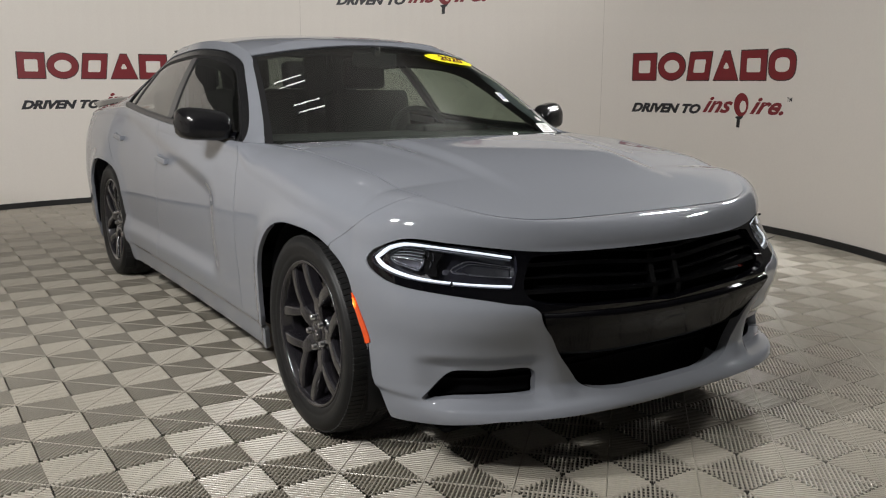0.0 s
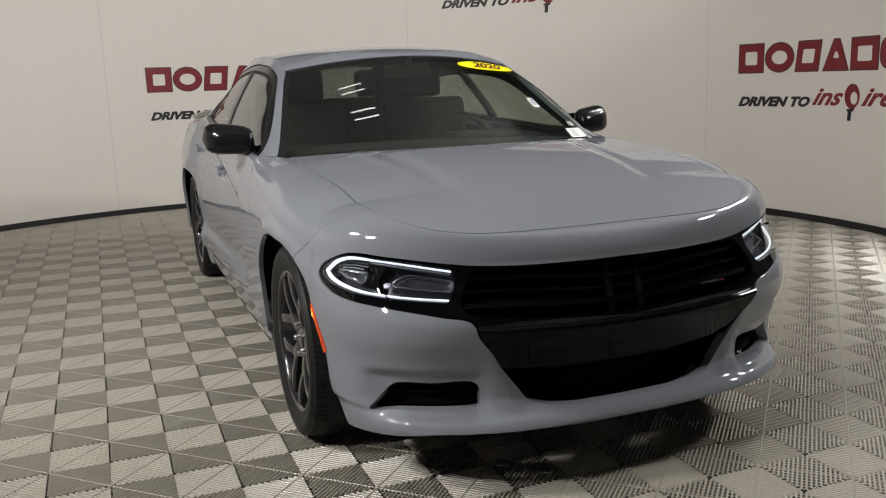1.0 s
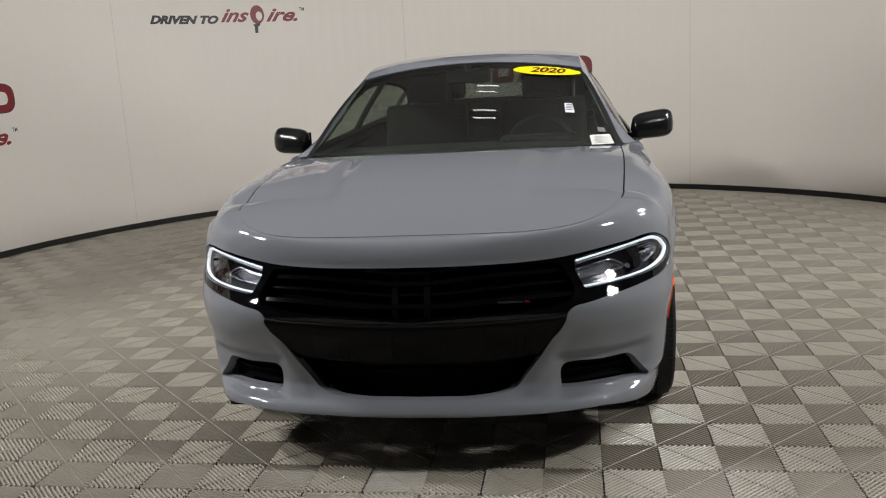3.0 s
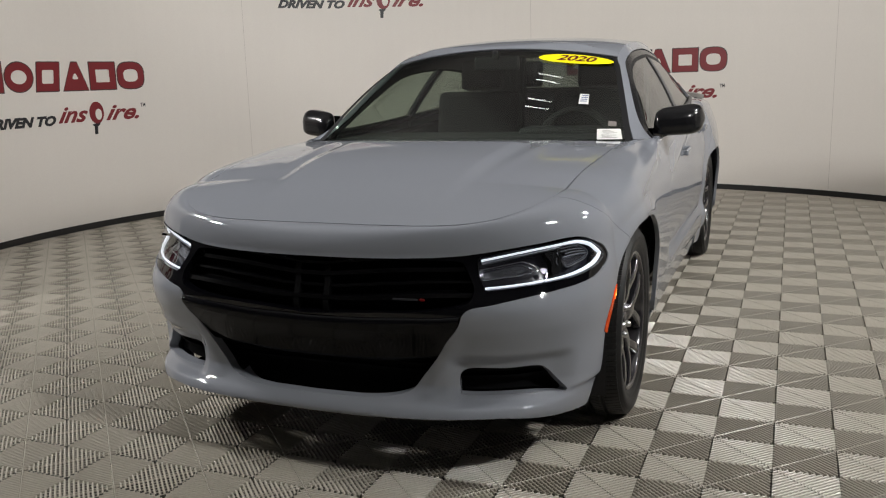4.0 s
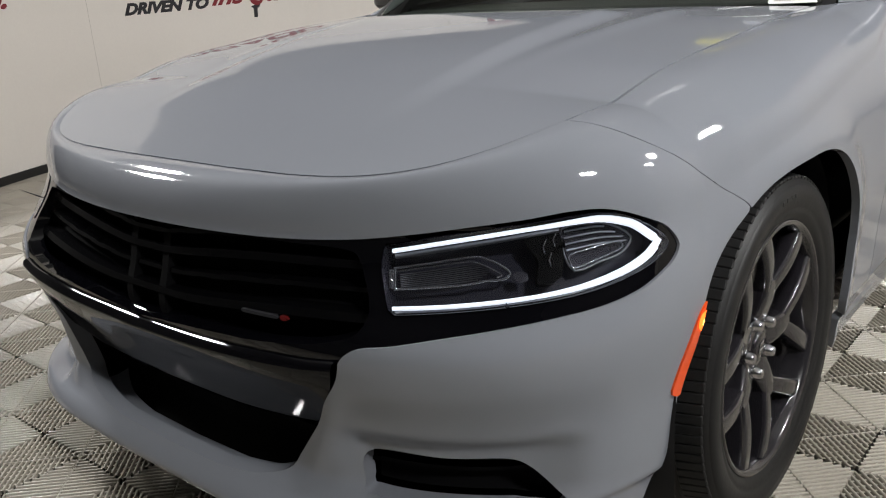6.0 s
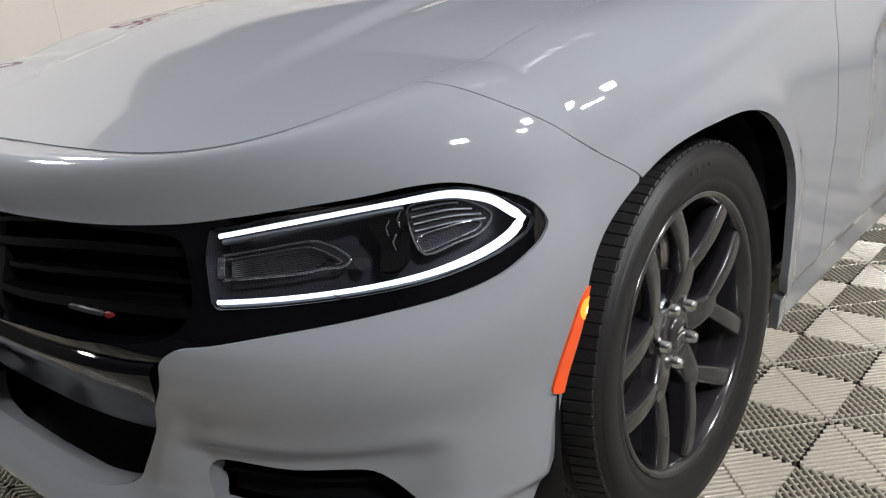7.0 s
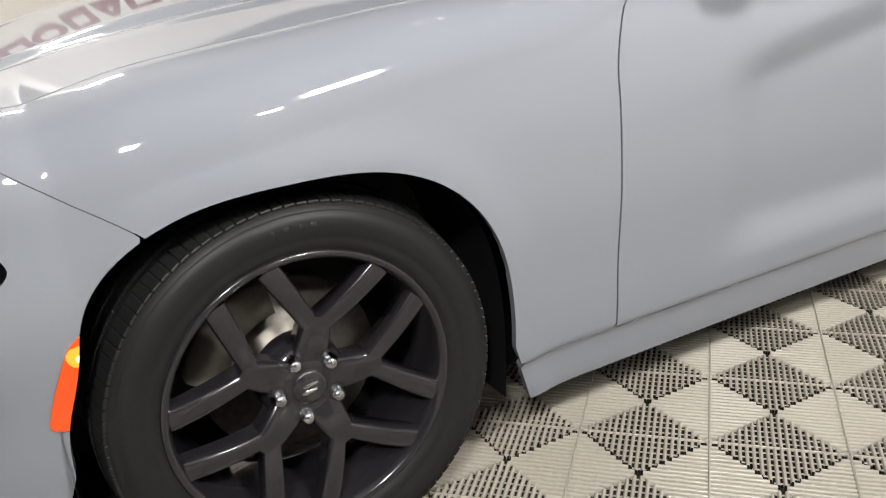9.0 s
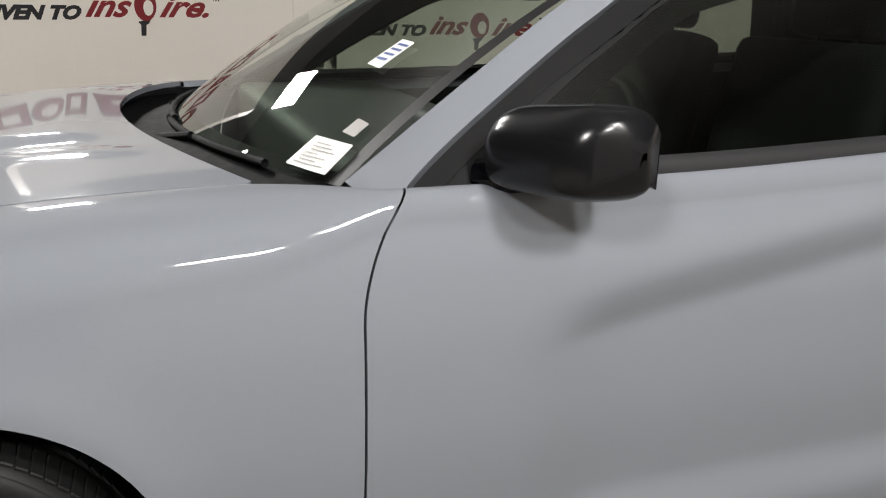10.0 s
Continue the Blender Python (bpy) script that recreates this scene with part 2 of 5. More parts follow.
INK = material("black_vinyl_lettering", (0.012, 0.012, 0.016), rough=0.45)
EDGEV = material("dark_vinyl_edge", (0.05, 0.03, 0.03), rough=0.5)
GREYV = material("grey_vinyl_edge", (0.20, 0.18, 0.17), rough=0.5)
YELLOW = material("yellow_sticker", (0.92, 0.82, 0.01), rough=0.6, spec=0.1)
INKRED = material("dark_red_print", (0.12, 0.02, 0.02), rough=0.7, spec=0.05)
BLUEP = material("blue_print", (0.05, 0.08, 0.25), rough=0.6)
PAPER = material("white_paper", (0.8, 0.8, 0.78), rough=0.8, grain=0.02)
TUBE = lamp_material("led_tube", (1.0, 0.98, 0.95), 4.0)
DIMTUBE = lamp_material("dim_led_tube", (1.0, 0.98, 0.95), 2.5)

# ---- the hall: round wall, floor, ceiling ----
CX, CY, CR = -0.23, 2.34, 4.35


def on_wall(angle, z, out=0.0):
    return (CX + (CR - out) * math.cos(angle), CY + (CR - out) * math.sin(angle), z)


def wall_shell(name, r0, r1, z0, z1, mat, label, a0=-27, a1=220):
    n = 138
    prof = [(r0, z0), (r0, z1), (r1, z1), (r1, z0), (r0, z0)]
    a = np.radians(np.linspace(a0, a1, n + 1))
    v, f = [], []
    for t in a:
        v += [(CX + r * math.cos(t), CY + r * math.sin(t), z) for r, z in prof[:4]]
    for i in range(n):
        for k in range(4):
            b, c = i * 4 + k, i * 4 + (k + 1) % 4
            f.append((b, c, c + 4, b + 4))
    f += [(0, 3, 2, 1), (n * 4, n * 4 + 1, n * 4 + 2, n * 4 + 3)]
    ob = part(name, mesh_of(name, v, f, False), mat)
    tagged(ob, label, kind="structure")
    return ob


wall_shell("wall_round", CR, CR + 0.14, 0.0, 2.7, WALLP, "smooth warm white curved showroom wall")
wall_shell("baseboard", CR - 0.014, CR - 0.0005, 0.0, 0.055, BLACKP, "low black rubber baseboard along the curved wall", -26.9, 219.9)


def slab(name, lo, hi, mat, label):
    bm = bmesh.new()
    box(bm, [h - l for l, h in zip(lo, hi)], [(h + l) / 2 for l, h in zip(lo, hi)])
    ob = part(name, bm, mat, smooth=False)
    return tagged(ob, label, kind="structure")


slab("ground", (-8, -9, -0.2), (8, 9, -0.027), SUBF, "dark concrete sub-floor below the open floor tiles")
slab("ceiling", (-8, -9, 5.0), (8, 9, 5.1), CEILW, "plain grey hall ceiling")
slab("wall_north", (-8, 9, -0.2), (8, 9.2, 5.1), HALLM, "plain dim hall wall")
slab("wall_south", (-8, -9.2, -0.2), (8, -9, 5.1), HALLM, "plain dim hall wall")
slab("wall_west", (-8.2, -9, -0.2), (-8, 9, 5.1), HALLM, "plain dim hall wall")
slab("wall_east", (8, -9, -0.2), (8.2, 9, 5.1), HALLM, "plain dim hall wall")


def offscreen_light(x, y, z, turn, tilt_deg, watts, long, wide, glow):
    """A slim hanging fixture with two LED tubes, always out of view."""
    top = new("offscreen_light")
    top.matrix_world = pose(x, y, z, 0, 0, turn)
    tilt = Matrix.Rotation(math.radians(tilt_deg), 4, "X")
    bm = bmesh.new()
    box(bm, (long + 0.08, wide + 0.05, 0.05), (0, 0, 0.03), 0.01)
    bm.transform(tilt)
    part("housing", bm, CEILM, top)
    for s in (-0.3, 0.3):
        t = tube([tilt @ Vector((k, s * wide, -0.010)) for k in (-long / 2, 0, long / 2)], 0.009, 10)
        part("tube", t, glow, top, "lit white tube")
    for s in (-0.4, 0.4):
        part("hanger", tube([(s * long, 0, 0.05), (s * long, 0.001, 5.0 - z)], 0.004, 6), STEEL, top)
    lamp = bpy.data.lights.new("offscreen_lamp", "AREA")
    lamp.shape, lamp.size, lamp.size_y, lamp.energy, lamp.color = "RECTANGLE", long, wide, watts, (1.0, 0.99, 0.965)
    lo = new("offscreen_lamp", lamp)
    lo.parent = top
    lo.matrix_basis = tilt @ pose(0, 0, -0.03)
    tagged(top, "hanging light out of view, with two white tubes", "ceiling light", "ceiling lights")
    return top


# unseen lamps added over the wall's ends and beside the open front, all turned to the car
# left pair and front lamp have no known source: added to brighten car and floor
for lx, ly, lz, tilt_deg, watts, wide in ((4.45, 0.90, 3.0, 70, 118.0, 0.46), (4.2, 1.65, 3.8, 64, 132.0, 0.46), (-3.9, -0.35, 3.3, 77, 134.0, 0.30), (-4.1, -1.6, 3.3, 77, 92.0, 0.30),
                                          (3.9, -1.6, 3.4, 62, 92.0, 0.30)):
    offscreen_light(lx, ly, lz, math.degrees(math.atan2(ly - 0.9, lx)) + 90, tilt_deg, watts, 0.5, wide, TUBE)
# two pairs of slim fixtures hang straight above the car
for ly in (1.64, 1.84, 2.40, 2.60):
    offscreen_light(0.0, ly, 4.1, 0, 0, 0.14, 0.36, 0.024, DIMTUBE)

# ---- the car's body shell ----
YC = -0.34                       # where the side turns into the front
AX, AZ = 0.40, 0.425             # half width and height of the wheel arches


def arch(y, z, yc):
    """About the distance outside the wheel arch opening round yc."""
    dy, dz = np.abs(y - yc), np.maximum(z - 0.33, 0)
    wide = AX + 0.05 * np.maximum(0.33 - z, 0) / 0.14 - np.where(y < yc, 0.022 * np.exp(-(((z - 0.52) / 0.09) ** 2)), 0)
    return (((dy / wide) ** 2.6 + (dz / AZ) ** 2.6) ** (1 / 2.6) - 1) * 0.4


WIDE = spl((-0.6, 0.87), (-0.34, 0.897), (-0.22, 0.925), (0, 0.948), (0.7, 0.936), (1.5, 0.93), (2.4, 0.94), (3.05, 0.958), (3.6, 0.94), (4.0, 0.86), (4.12, 0.78))
PROF = spl((0.15, 0.925), (0.19, 0.94), (0.27, 0.957), (0.29, 0.972), (0.45, 0.987), (0.62, 1.0), (0.75, 0.996), (0.86, 0.98), (0.95, 0.95), (1.02, 0.915), (1.1, 0.87))


def side_x(y, z):
    x = WIDE(y) * PROF(z)
    for yc in (0.0, 3.052):
        x = x + 0.012 * np.exp(-((arch(y, z, yc) - 0.01) / 0.045) ** 2)
    top = 0.80 + 0.155 * (y - 0.93)
    depth = sstep(y, 0.90, 1.10) * (1 - sstep(y, 2.75, 3.0))
    x = x - 0.031 * depth * sstep(z, 0.34, 0.45) * (1 - sstep(z, top - 0.085, top + 0.005))
    x = x + 0.006 * sstep(z, top - 0.02, top + 0.02) * (1 - sstep(z, top + 0.02, top + 0.12)) * depth
    return x


TOPX = spl((-0.34, 0.735), (-0.1, 0.752), (0.3, 0.77), (0.50, 0.772), (0.60, 0.80), (0.72, 0.857), (1.2, 0.862), (1.7, 0.855), (2.6, 0.825), (3.05, 0.79), (3.5, 0.77), (4.12, 0.66))
TOPZ = spl((-0.34, 0.900), (-0.17, 0.938), (0.1, 0.965), (0.3, 0.982), (0.55, 0.991), (0.72, 0.992), (1.2, 0.998), (1.7, 1.018), (2.6, 1.062), (3.05, 1.085), (3.5, 1.075), (4.12, 1.03))
ROLL = spl((-0.34, 0.15), (0.5, 0.11), (0.75, 0.05), (4.1, 0.06))
NOSE = spl((0.15, -0.80), (0.19, -0.838), (0.215, -0.866), (0.232, -0.872), (0.248, -0.864), (0.272, -0.842), (0.30, -0.818), (0.325, -0.808), (0.42, -0.812), (0.52, -0.848), (0.57, -0.86), (0.64, -0.84), (0.74, -0.812))
POWR = spl((0.15, 3.6), (0.3, 3.7), (0.5, 3.7), (0.57, 3.4), (0.63, 2.75), (0.70, 2.15), (0.74, 2.0))

NL, NR, NF = 78, 14, 110
SIDE_Y = np.concatenate([np.arange(YC, 0.9, 0.014), np.arange(0.9, 4.121, 0.03)])
ZB = 0.178


def front_plan(theta, nose, a, n):
    b = YC - nose
    return a * np.sin(theta) ** (2 / n), YC - b * np.cos(theta)


# even steps along the front at bumper height
_t = np.linspace(0, math.pi / 2, 4000)
_x, _y = front_plan(_t, -0.86, 0.92, 4.2)
_s = np.concatenate([[0], np.cumsum(np.hypot(np.diff(_x), np.diff(_y)))])
FRONT_LEN = _s[-1]
THETA = np.interp(np.linspace(0, FRONT_LEN, NF + 1), _s, _t)
FRONT_P = YC - (FRONT_LEN - np.linspace(0, FRONT_LEN, NF + 1))


def column_front(i):
    th = THETA[i]
    zs = 0.735 + (TOPZ(YC) - ROLL(YC) - 0.735) * math.sin(th) ** 4
    z = np.linspace(ZB, zs, NL)
    x, y = front_plan(th, NOSE(np.minimum(z, 0.74)), side_x(YC, z), POWR(np.minimum(z, 0.74)))
    hx, hy = front_plan(th, -0.738, float(TOPX(YC)), 4.2)
    hz = 0.822 + (TOPZ(YC) - 0.822) * math.sin(th) ** 3
    s = np.linspace(0, math.pi / 2, NR + 1)[1:]
    k = 1 - np.cos(s) ** 0.9
    rx, ry, rz = x[-1] + (hx - x[-1]) * k, y[-1] + (hy - y[-1]) * k, zs + (hz - zs) * np.sin(s) ** 0.95
    return np.stack([np.r_[x, rx], np.r_[y, ry], np.r_[z, rz], np.full(NL + NR, FRONT_P[i]), np.arange(NL + NR)], -1)


def column_side(y):
    zt, xt = float(TOPZ(y)), float(TOPX(y))
    zs = zt - float(ROLL(y))
    z = np.linspace(ZB, zs, NL)
    x = side_x(y, z)
    s = np.linspace(0, math.pi / 2, NR + 1)[1:]
    k = 1 - np.cos(s) ** 0.9
    return np.stack([np.r_[x, x[-1] + (xt - x[-1]) * k], np.full(NL + NR, y), np.r_[z, zs + (zt - zs) * np.sin(s) ** 0.95], np.full(NL + NR, y), np.arange(NL + NR)], -1)


WRAP = Sheet.grid(np.stack([column_front(i) for i in range(NF + 1)] + [column_side(y) for y in SIDE_Y[1:]], 1)[:, :])

CAR = new("car")
tagged(CAR, "grey four-door sedan with dark wheels and lit headlights on tiles", "car")


def both(name, sheet, mat, label="", parent=None):
    """The same part on either flank."""
    return [part(name, s, mat, parent or CAR, label) for s in (sheet, sheet.mirrored())]


def whole(name, sheet, mat, label="", parent=None):
    """A part that spans both halves."""
    return part(name, sheet + sheet.mirrored(), mat, parent or CAR, label)


def hood_edge(y):
    """Half width and height of the bonnet's edge at y."""
    c = np.clip((YC - y) / (YC + 0.738), 0, 1)
    th = np.arccos(c)
    return (np.where(y < YC, 0.735 * np.sin(th) ** (2 / 4.2), TOPX(y)), np.where(y < YC, 0.822 + (TOPZ(YC) - 0.822) * np.sin(th) ** 3, TOPZ(y)))


HOODZ = spl((-0.738, 0.822), (-0.6, 0.858), (-0.34, 0.922), (0, 0.980), (0.3, 1.007), (0.56, 1.013))


def hood_z(x, y):
    xe, ze = hood_edge(y)
    r = np.clip(np.abs(x) / np.maximum(xe, 0.02), 0, 1.05)
    z = HOODZ(y) - (HOODZ(y) - ze) * r**3.0
    dome = (1 - sstep(np.abs(x), 0.35 + 0.05 * y, 0.425 + 0.05 * y)) * sstep(y, -0.62, -0.1) * (1 - sstep(y, 0.22, 0.36))
    z = z + 0.014 * dome
    ridge = np.exp(-((np.abs(x) - (0.50 + 0.12 * (y - 0.2))) / 0.035) ** 2) * sstep(y, -0.45, 0.2) * (1 - sstep(y, 0.30, 0.44))
    return z + 0.0045 * ridge


def hood_rear(x):
    return 0.353 + 0.185 * (np.abs(x) / 0.772) ** 2


_hx, _hy = np.meshgrid(np.linspace(0, 0.80, 81), np.concatenate([np.linspace(-0.745, -0.3, 50), np.linspace(-0.29, 0.57, 70)]), indexing="xy")
HOOD = Sheet.grid(np.stack([_hx, _hy, hood_z(_hx, _hy), _hx, _hy], -1))
_yy = np.linspace(-0.7375, 0.545, 200)
_line = np.concatenate([np.stack([hood_edge(_yy)[0], _yy], -1), [[0.771, 0.5375]], np.stack([np.linspace(0.76, -0.2, 30), hood_rear(np.linspace(0.76, -0.2, 30))], -1), [[-0.2, -0.738]]])
hood = HOOD.keep(inside(_line, HOOD.v[:, :2]) - 0.0055 - 0.0015 * (1 - sstep(HOOD.v[:, 1], -0.66, -0.45)))
_e = np.linspace(-0.7375, 0.535, 120)
_ex, _ez = hood_edge(_e)
_in = 1 - sstep(_e, -0.66, -0.45)
# near-black bar laid in the bonnet gap, in place of its shade
gap = tube(np.stack([_ex, _e + 0.003 * _in, _ez - 0.0095], -1), 0.0080 + 0.001 * _in, 6)
both("bonnet_gap_shade", gap, DARK, "near-black bar standing in for shade in the bonnet gap")
whole("bonnet", hood + hood.rim(0.014, hood.v[:, 0] < 1e-6), PAINT)

# ---- glasshouse ----
RX = spl((0.66, 0.79), (0.88, 0.712), (1.1, 0.652), (1.312, 0.602), (1.6, 0.592), (2.0, 0.585), (2.5, 0.57), (3.0, 0.555), (3.4, 0.57), (3.75, 0.62))
RZ = spl((0.66, 0.990), (0.88, 1.13), (1.1, 1.27), (1.312, 1.378), (1.6, 1.432), (2.0, 1.452), (2.5, 1.430), (3.0, 1.328), (3.4, 1.190), (3.75, 1.075))
_gy = np.linspace(0.662, 3.74, 150)
_gt = np.linspace(0, 1, 40)[:, None]
_bx, _bz = TOPX(_gy), TOPZ(_gy)
_g = np.stack([_bx + (RX(_gy) - _bx) * _gt + 0.018 * np.sin(math.pi * _gt) * np.clip((RZ(_gy) - _bz) / 0.3, 0, 1), np.broadcast_to(_gy, (40, 150)), _bz + (RZ(_gy) - _bz) * _gt,
               np.broadcast_to(_gy, (40, 150)), np.broadcast_to(_gt, (40, 150))], -1)
GREEN = Sheet.grid(_g)


def edge_dist(s):
    """Distance below the roof edge in side view."""
    ys = np.linspace(0.64, 3.75, 120)
    poly = np.concatenate([np.stack([ys, RZ(ys)], -1), [[3.8, -1], [0.6, -1]]])
    return inside(poly, s.v[:, 1:3])


def window(s):
    """Inside the side windows' outline: below the frame, above the belt."""
    return np.minimum.reduce([edge_dist(s) - 0.086, (s.v[:, 2] - TOPZ(s.v[:, 1])) - 0.028, s.v[:, 1] - 0.885])


pil = GREEN.keep(0.040 - edge_dist(GREEN))
both("roof_pillar", pil + pil.rim(0.02), PAINT)
rear_pil = GREEN.keep(np.minimum(edge_dist(GREEN) - 0.0435, GREEN.v[:, 1] - (3.02 + 0.30 * (GREEN.v[:, 2] - 1.08))))
both("rear_pillar", rear_pil, PAINT)
side = GREEN.keep(np.minimum(edge_dist(GREEN) - 0.0445, (3.018 + 0.30 * (GREEN.v[:, 2] - 1.08)) - GREEN.v[:, 1]))
def sail(s):
    """In front of the slanting line before the mirror."""
    return 0.803 + 1.75 * (s.v[:, 2] - 1.011) - s.v[:, 1]


_posts = lambda s: np.maximum(0.042 - np.abs(s.v[:, 1] - 1.90 - 0.40 * (s.v[:, 2] - 1.1)), 0.016 - np.abs(s.v[:, 1] - 2.80 + 0.2 * (s.v[:, 2] - 1.2)))
_outer = lambda s: np.maximum(0.071 - edge_dist(s), sail(s))
painted = side.keep(_outer(side)).moved(-0.005)
both("door_frame", painted + painted.rim(0.02), FRAMEM, "dark grey door window frame")
ring_ = side.keep(np.minimum(-_outer(side), -window(side)))
ring_ = ring_.moved(-0.008)
both("window_seal", ring_ + ring_.rim(0.015), SATIN, "black window seal")
posts = side.keep(np.minimum(_posts(side), window(side))).moved(-0.004)
for s_ in (posts.keep(2.4 - posts.v[:, 1]), posts.keep(posts.v[:, 1] - 2.4)):
    both("window_post", s_ + s_.rim(0.02), POST, "grey window post")
under = side.keep(0.12 - edge_dist(side)).moved(-0.016)
both("frame_gap", under, DARK)
SIDE_GLASS = side.keep(np.minimum(np.minimum(window(side), np.abs(side.v[:, 1] - 1.90 - 0.40 * (side.v[:, 2] - 1.1)) - 0.042), np.abs(side.v[:, 1] - 2.80 + 0.2 * (side.v[:, 2] - 1.2)) - 0.016)).moved(-0.010)

# windscreen
_u, _v = np.meshgrid(np.linspace(0, 1, 40), np.linspace(0, 1, 40))
_w0 = np.stack([0.786 * _u, 0.465 + 0.188 * _u**2, 0.985 + 0 * _u], -1)
_w1 = np.stack([0.598 * _u, 1.195 + 0.117 * _u**2, 1.434 - 0.058 * _u**2], -1)
_ws = _w0 + (_w1 - _w0) * _v[..., None]
_bul = 0.032 * 4 * _v * (1 - _v)
_ws[..., 1] -= _bul * 0.5
_ws[..., 2] += _bul * 0.8
WS = Sheet.grid(np.concatenate([_ws, _u[..., None], _v[..., None]], -1))
wsg = WS.keep(np.minimum(0.965 - WS.v[:, 3], 0.937 - WS.v[:, 4]))
whole("windscreen", wsg.moved(-0.004), WSGLASS, "clear greenish windscreen glass")
band = WS.keep(np.minimum(np.maximum(WS.v[:, 3] - 0.965, WS.v[:, 4] - 0.937), 0.958 - WS.v[:, 4]))
whole("windscreen_border", band.moved(-0.003), SATIN, "black windscreen border")

# roof
_ry = np.concatenate([np.linspace(1.10, 1.45, 24), np.linspace(1.47, 2.75, 50)])
_ru = np.linspace(0, 1, 30)
RC = spl((1.10, 1.400), (1.195, 1.434), (1.4, 1.466), (1.9, 1.490), (2.4, 1.476), (2.75, 1.437))
_X, _Y = np.meshgrid(_ru, _ry)
_xe = RX(np.maximum(_Y, 1.312)) + 0.002
_ze = np.where(_Y < 1.312, RC(_Y) - 0.058, RZ(_Y))
_rz = RC(_Y) - (RC(_Y) - _ze) * _X**2.6
ROOF = Sheet.grid(np.stack([_X * _xe, _Y, _rz, _X, _Y], -1))
_v1 = np.ones(len(ROOF.v))
for _ in range(4):
    _u1 = ROOF.v[:, 0] / (0.786 - 0.188 * _v1)
    _v1 = (ROOF.v[:, 1] - 0.465 - 0.188 * _u1**2) / (0.73 - 0.071 * _u1**2)
ROOF.v[:, 2] = np.minimum(ROOF.v[:, 2], 0.985 + (0.449 - 0.058 * _u1**2) * _v1 + 0.102 * np.maximum(_v1 * (1 - _v1), -0.02) + 0.003)
ROOF = ROOF.keep(ROOF.v[:, 1] - (1.156 + 0.113 * ROOF.v[:, 3] ** 2))
whole("roof_panel", ROOF + ROOF.rim(0.015, ROOF.v[:, 0] < 1e-6), PAINT)

# rear screen and boot lid
_u, _v = np.meshgrid(np.linspace(0, 1, 24), np.linspace(0, 1, 24))
_r0 = np.stack([0.572 * _u, 2.75 + 0 * _u, 1.437 - 0.06 * _u**2.6 - 0.005], -1)
_r1 = np.stack([0.60 * _u, 3.66 - 0.10 * _u**2, 1.095 - 0.02 * _u], -1)
_rs = _r0 + (_r1 - _r0) * _v[..., None]
_rs[..., 2] += 0.05 * np.sin(math.pi * _v) * (1 - 0.4 * _u)
whole("rear_screen", Sheet.grid(_rs[:, ::-1][::, ::1]), REARGLASS, "tinted rear screen")
_u, _v = np.meshgrid(np.linspace(0, 1, 20), np.linspace(0, 1, 20))
_by = 3.58 + 0.55 * _v
_bt = np.stack([_u * (TOPX(_by) - 0.005), _by - 0.06 * _u**2, TOPZ(_by) + 0.03 - 0.028 * _u**2], -1)
whole("boot_lid", Sheet.grid(_bt), PAINT)


def spoiler():
    a = np.linspace(-1, 1, 25)
    prof = [(-0.10, 0.0), (0.02, 0.022), (0.06, 0.028), (0.06, 0.012), (-0.08, -0.008)]
    g = np.array([[(0.785 * u, 4.08 + py - 0.12 * abs(u) ** 2.2, 1.103 + pz - 0.045 * abs(u) ** 5) for py, pz in prof + prof[:1]] for u in a])
    s = Sheet.grid(g)
    s.f += [tuple(range(5)), tuple(24 * 6 + i for i in range(4, -1, -1))]
    return s


part("spoiler", spoiler(), GLOSS, CAR, "black boot spoiler")

# ---- flank panels ----
def seam_front(z):
    """Where the bumper cover meets the wing, in side view."""
    return spl((0.60, -0.15), (0.709, -0.224), (0.78, -0.318), (0.83, -0.385), (0.86, -0.427), (0.90, -0.47))(z)


def seam_door(z):
    return 0.657 + 0.075 * np.maximum(0, (z - 0.80) / 0.19) ** 2 + 0.010 * np.maximum(0, (0.52 - z) / 0.25) ** 2


def seam_mid(z):
    return 1.985 - 0.04 * (z - 0.6)


def seam_rear(z):
    """Rear edge of the rear door: round the arch, then up."""
    return 2.68 + 0.28 * sstep(z, 0.55, 0.95)


G = 0.0022
Y_, Z_ = WRAP.v[:, 1], WRAP.v[:, 2]
SILL = 0.281
A0, A1 = arch(Y_, Z_, 0.0), arch(Y_, Z_, 3.052)
upper = Z_ - SILL
wing = WRAP.keep(np.minimum.reduce([Y_ - seam_front(Z_) - G * 0.5, seam_door(Z_) - Y_ - G, A0, np.where(Y_ < 0.1, 1.0, upper - G)]))
both("wing", wing + wing.rim(0.018), PAINT)
fd = WRAP.keep(np.minimum.reduce([Y_ - seam_door(Z_) - G, seam_mid(Z_) - Y_ - G, upper - G]))
rd = WRAP.keep(np.minimum.reduce([Y_ - seam_mid(Z_) - G, seam_rear(Z_) - Y_ - G, upper - G, A1 - 0.03]))
FRONT_DOORS = both("front_door", fd + fd.rim(0.018), PAINT)
REAR_DOORS = both("rear_door", rd + rd.rim(0.018), PAINT)
sill = WRAP.keep(np.minimum.reduce([Y_ - 0.1, A0, 2.66 - Y_, SILL - Z_ - G * 1.3, A1]))
both("sill_panel", sill + sill.rim(0.02), PAINT)
quarter = WRAP.keep(np.minimum.reduce([np.maximum(Y_ - seam_rear(Z_) - G, np.minimum(0.032 - A1, Y_ - 2.5)), A1]))
both("rear_quarter", quarter + quarter.rim(0.018), PAINT)

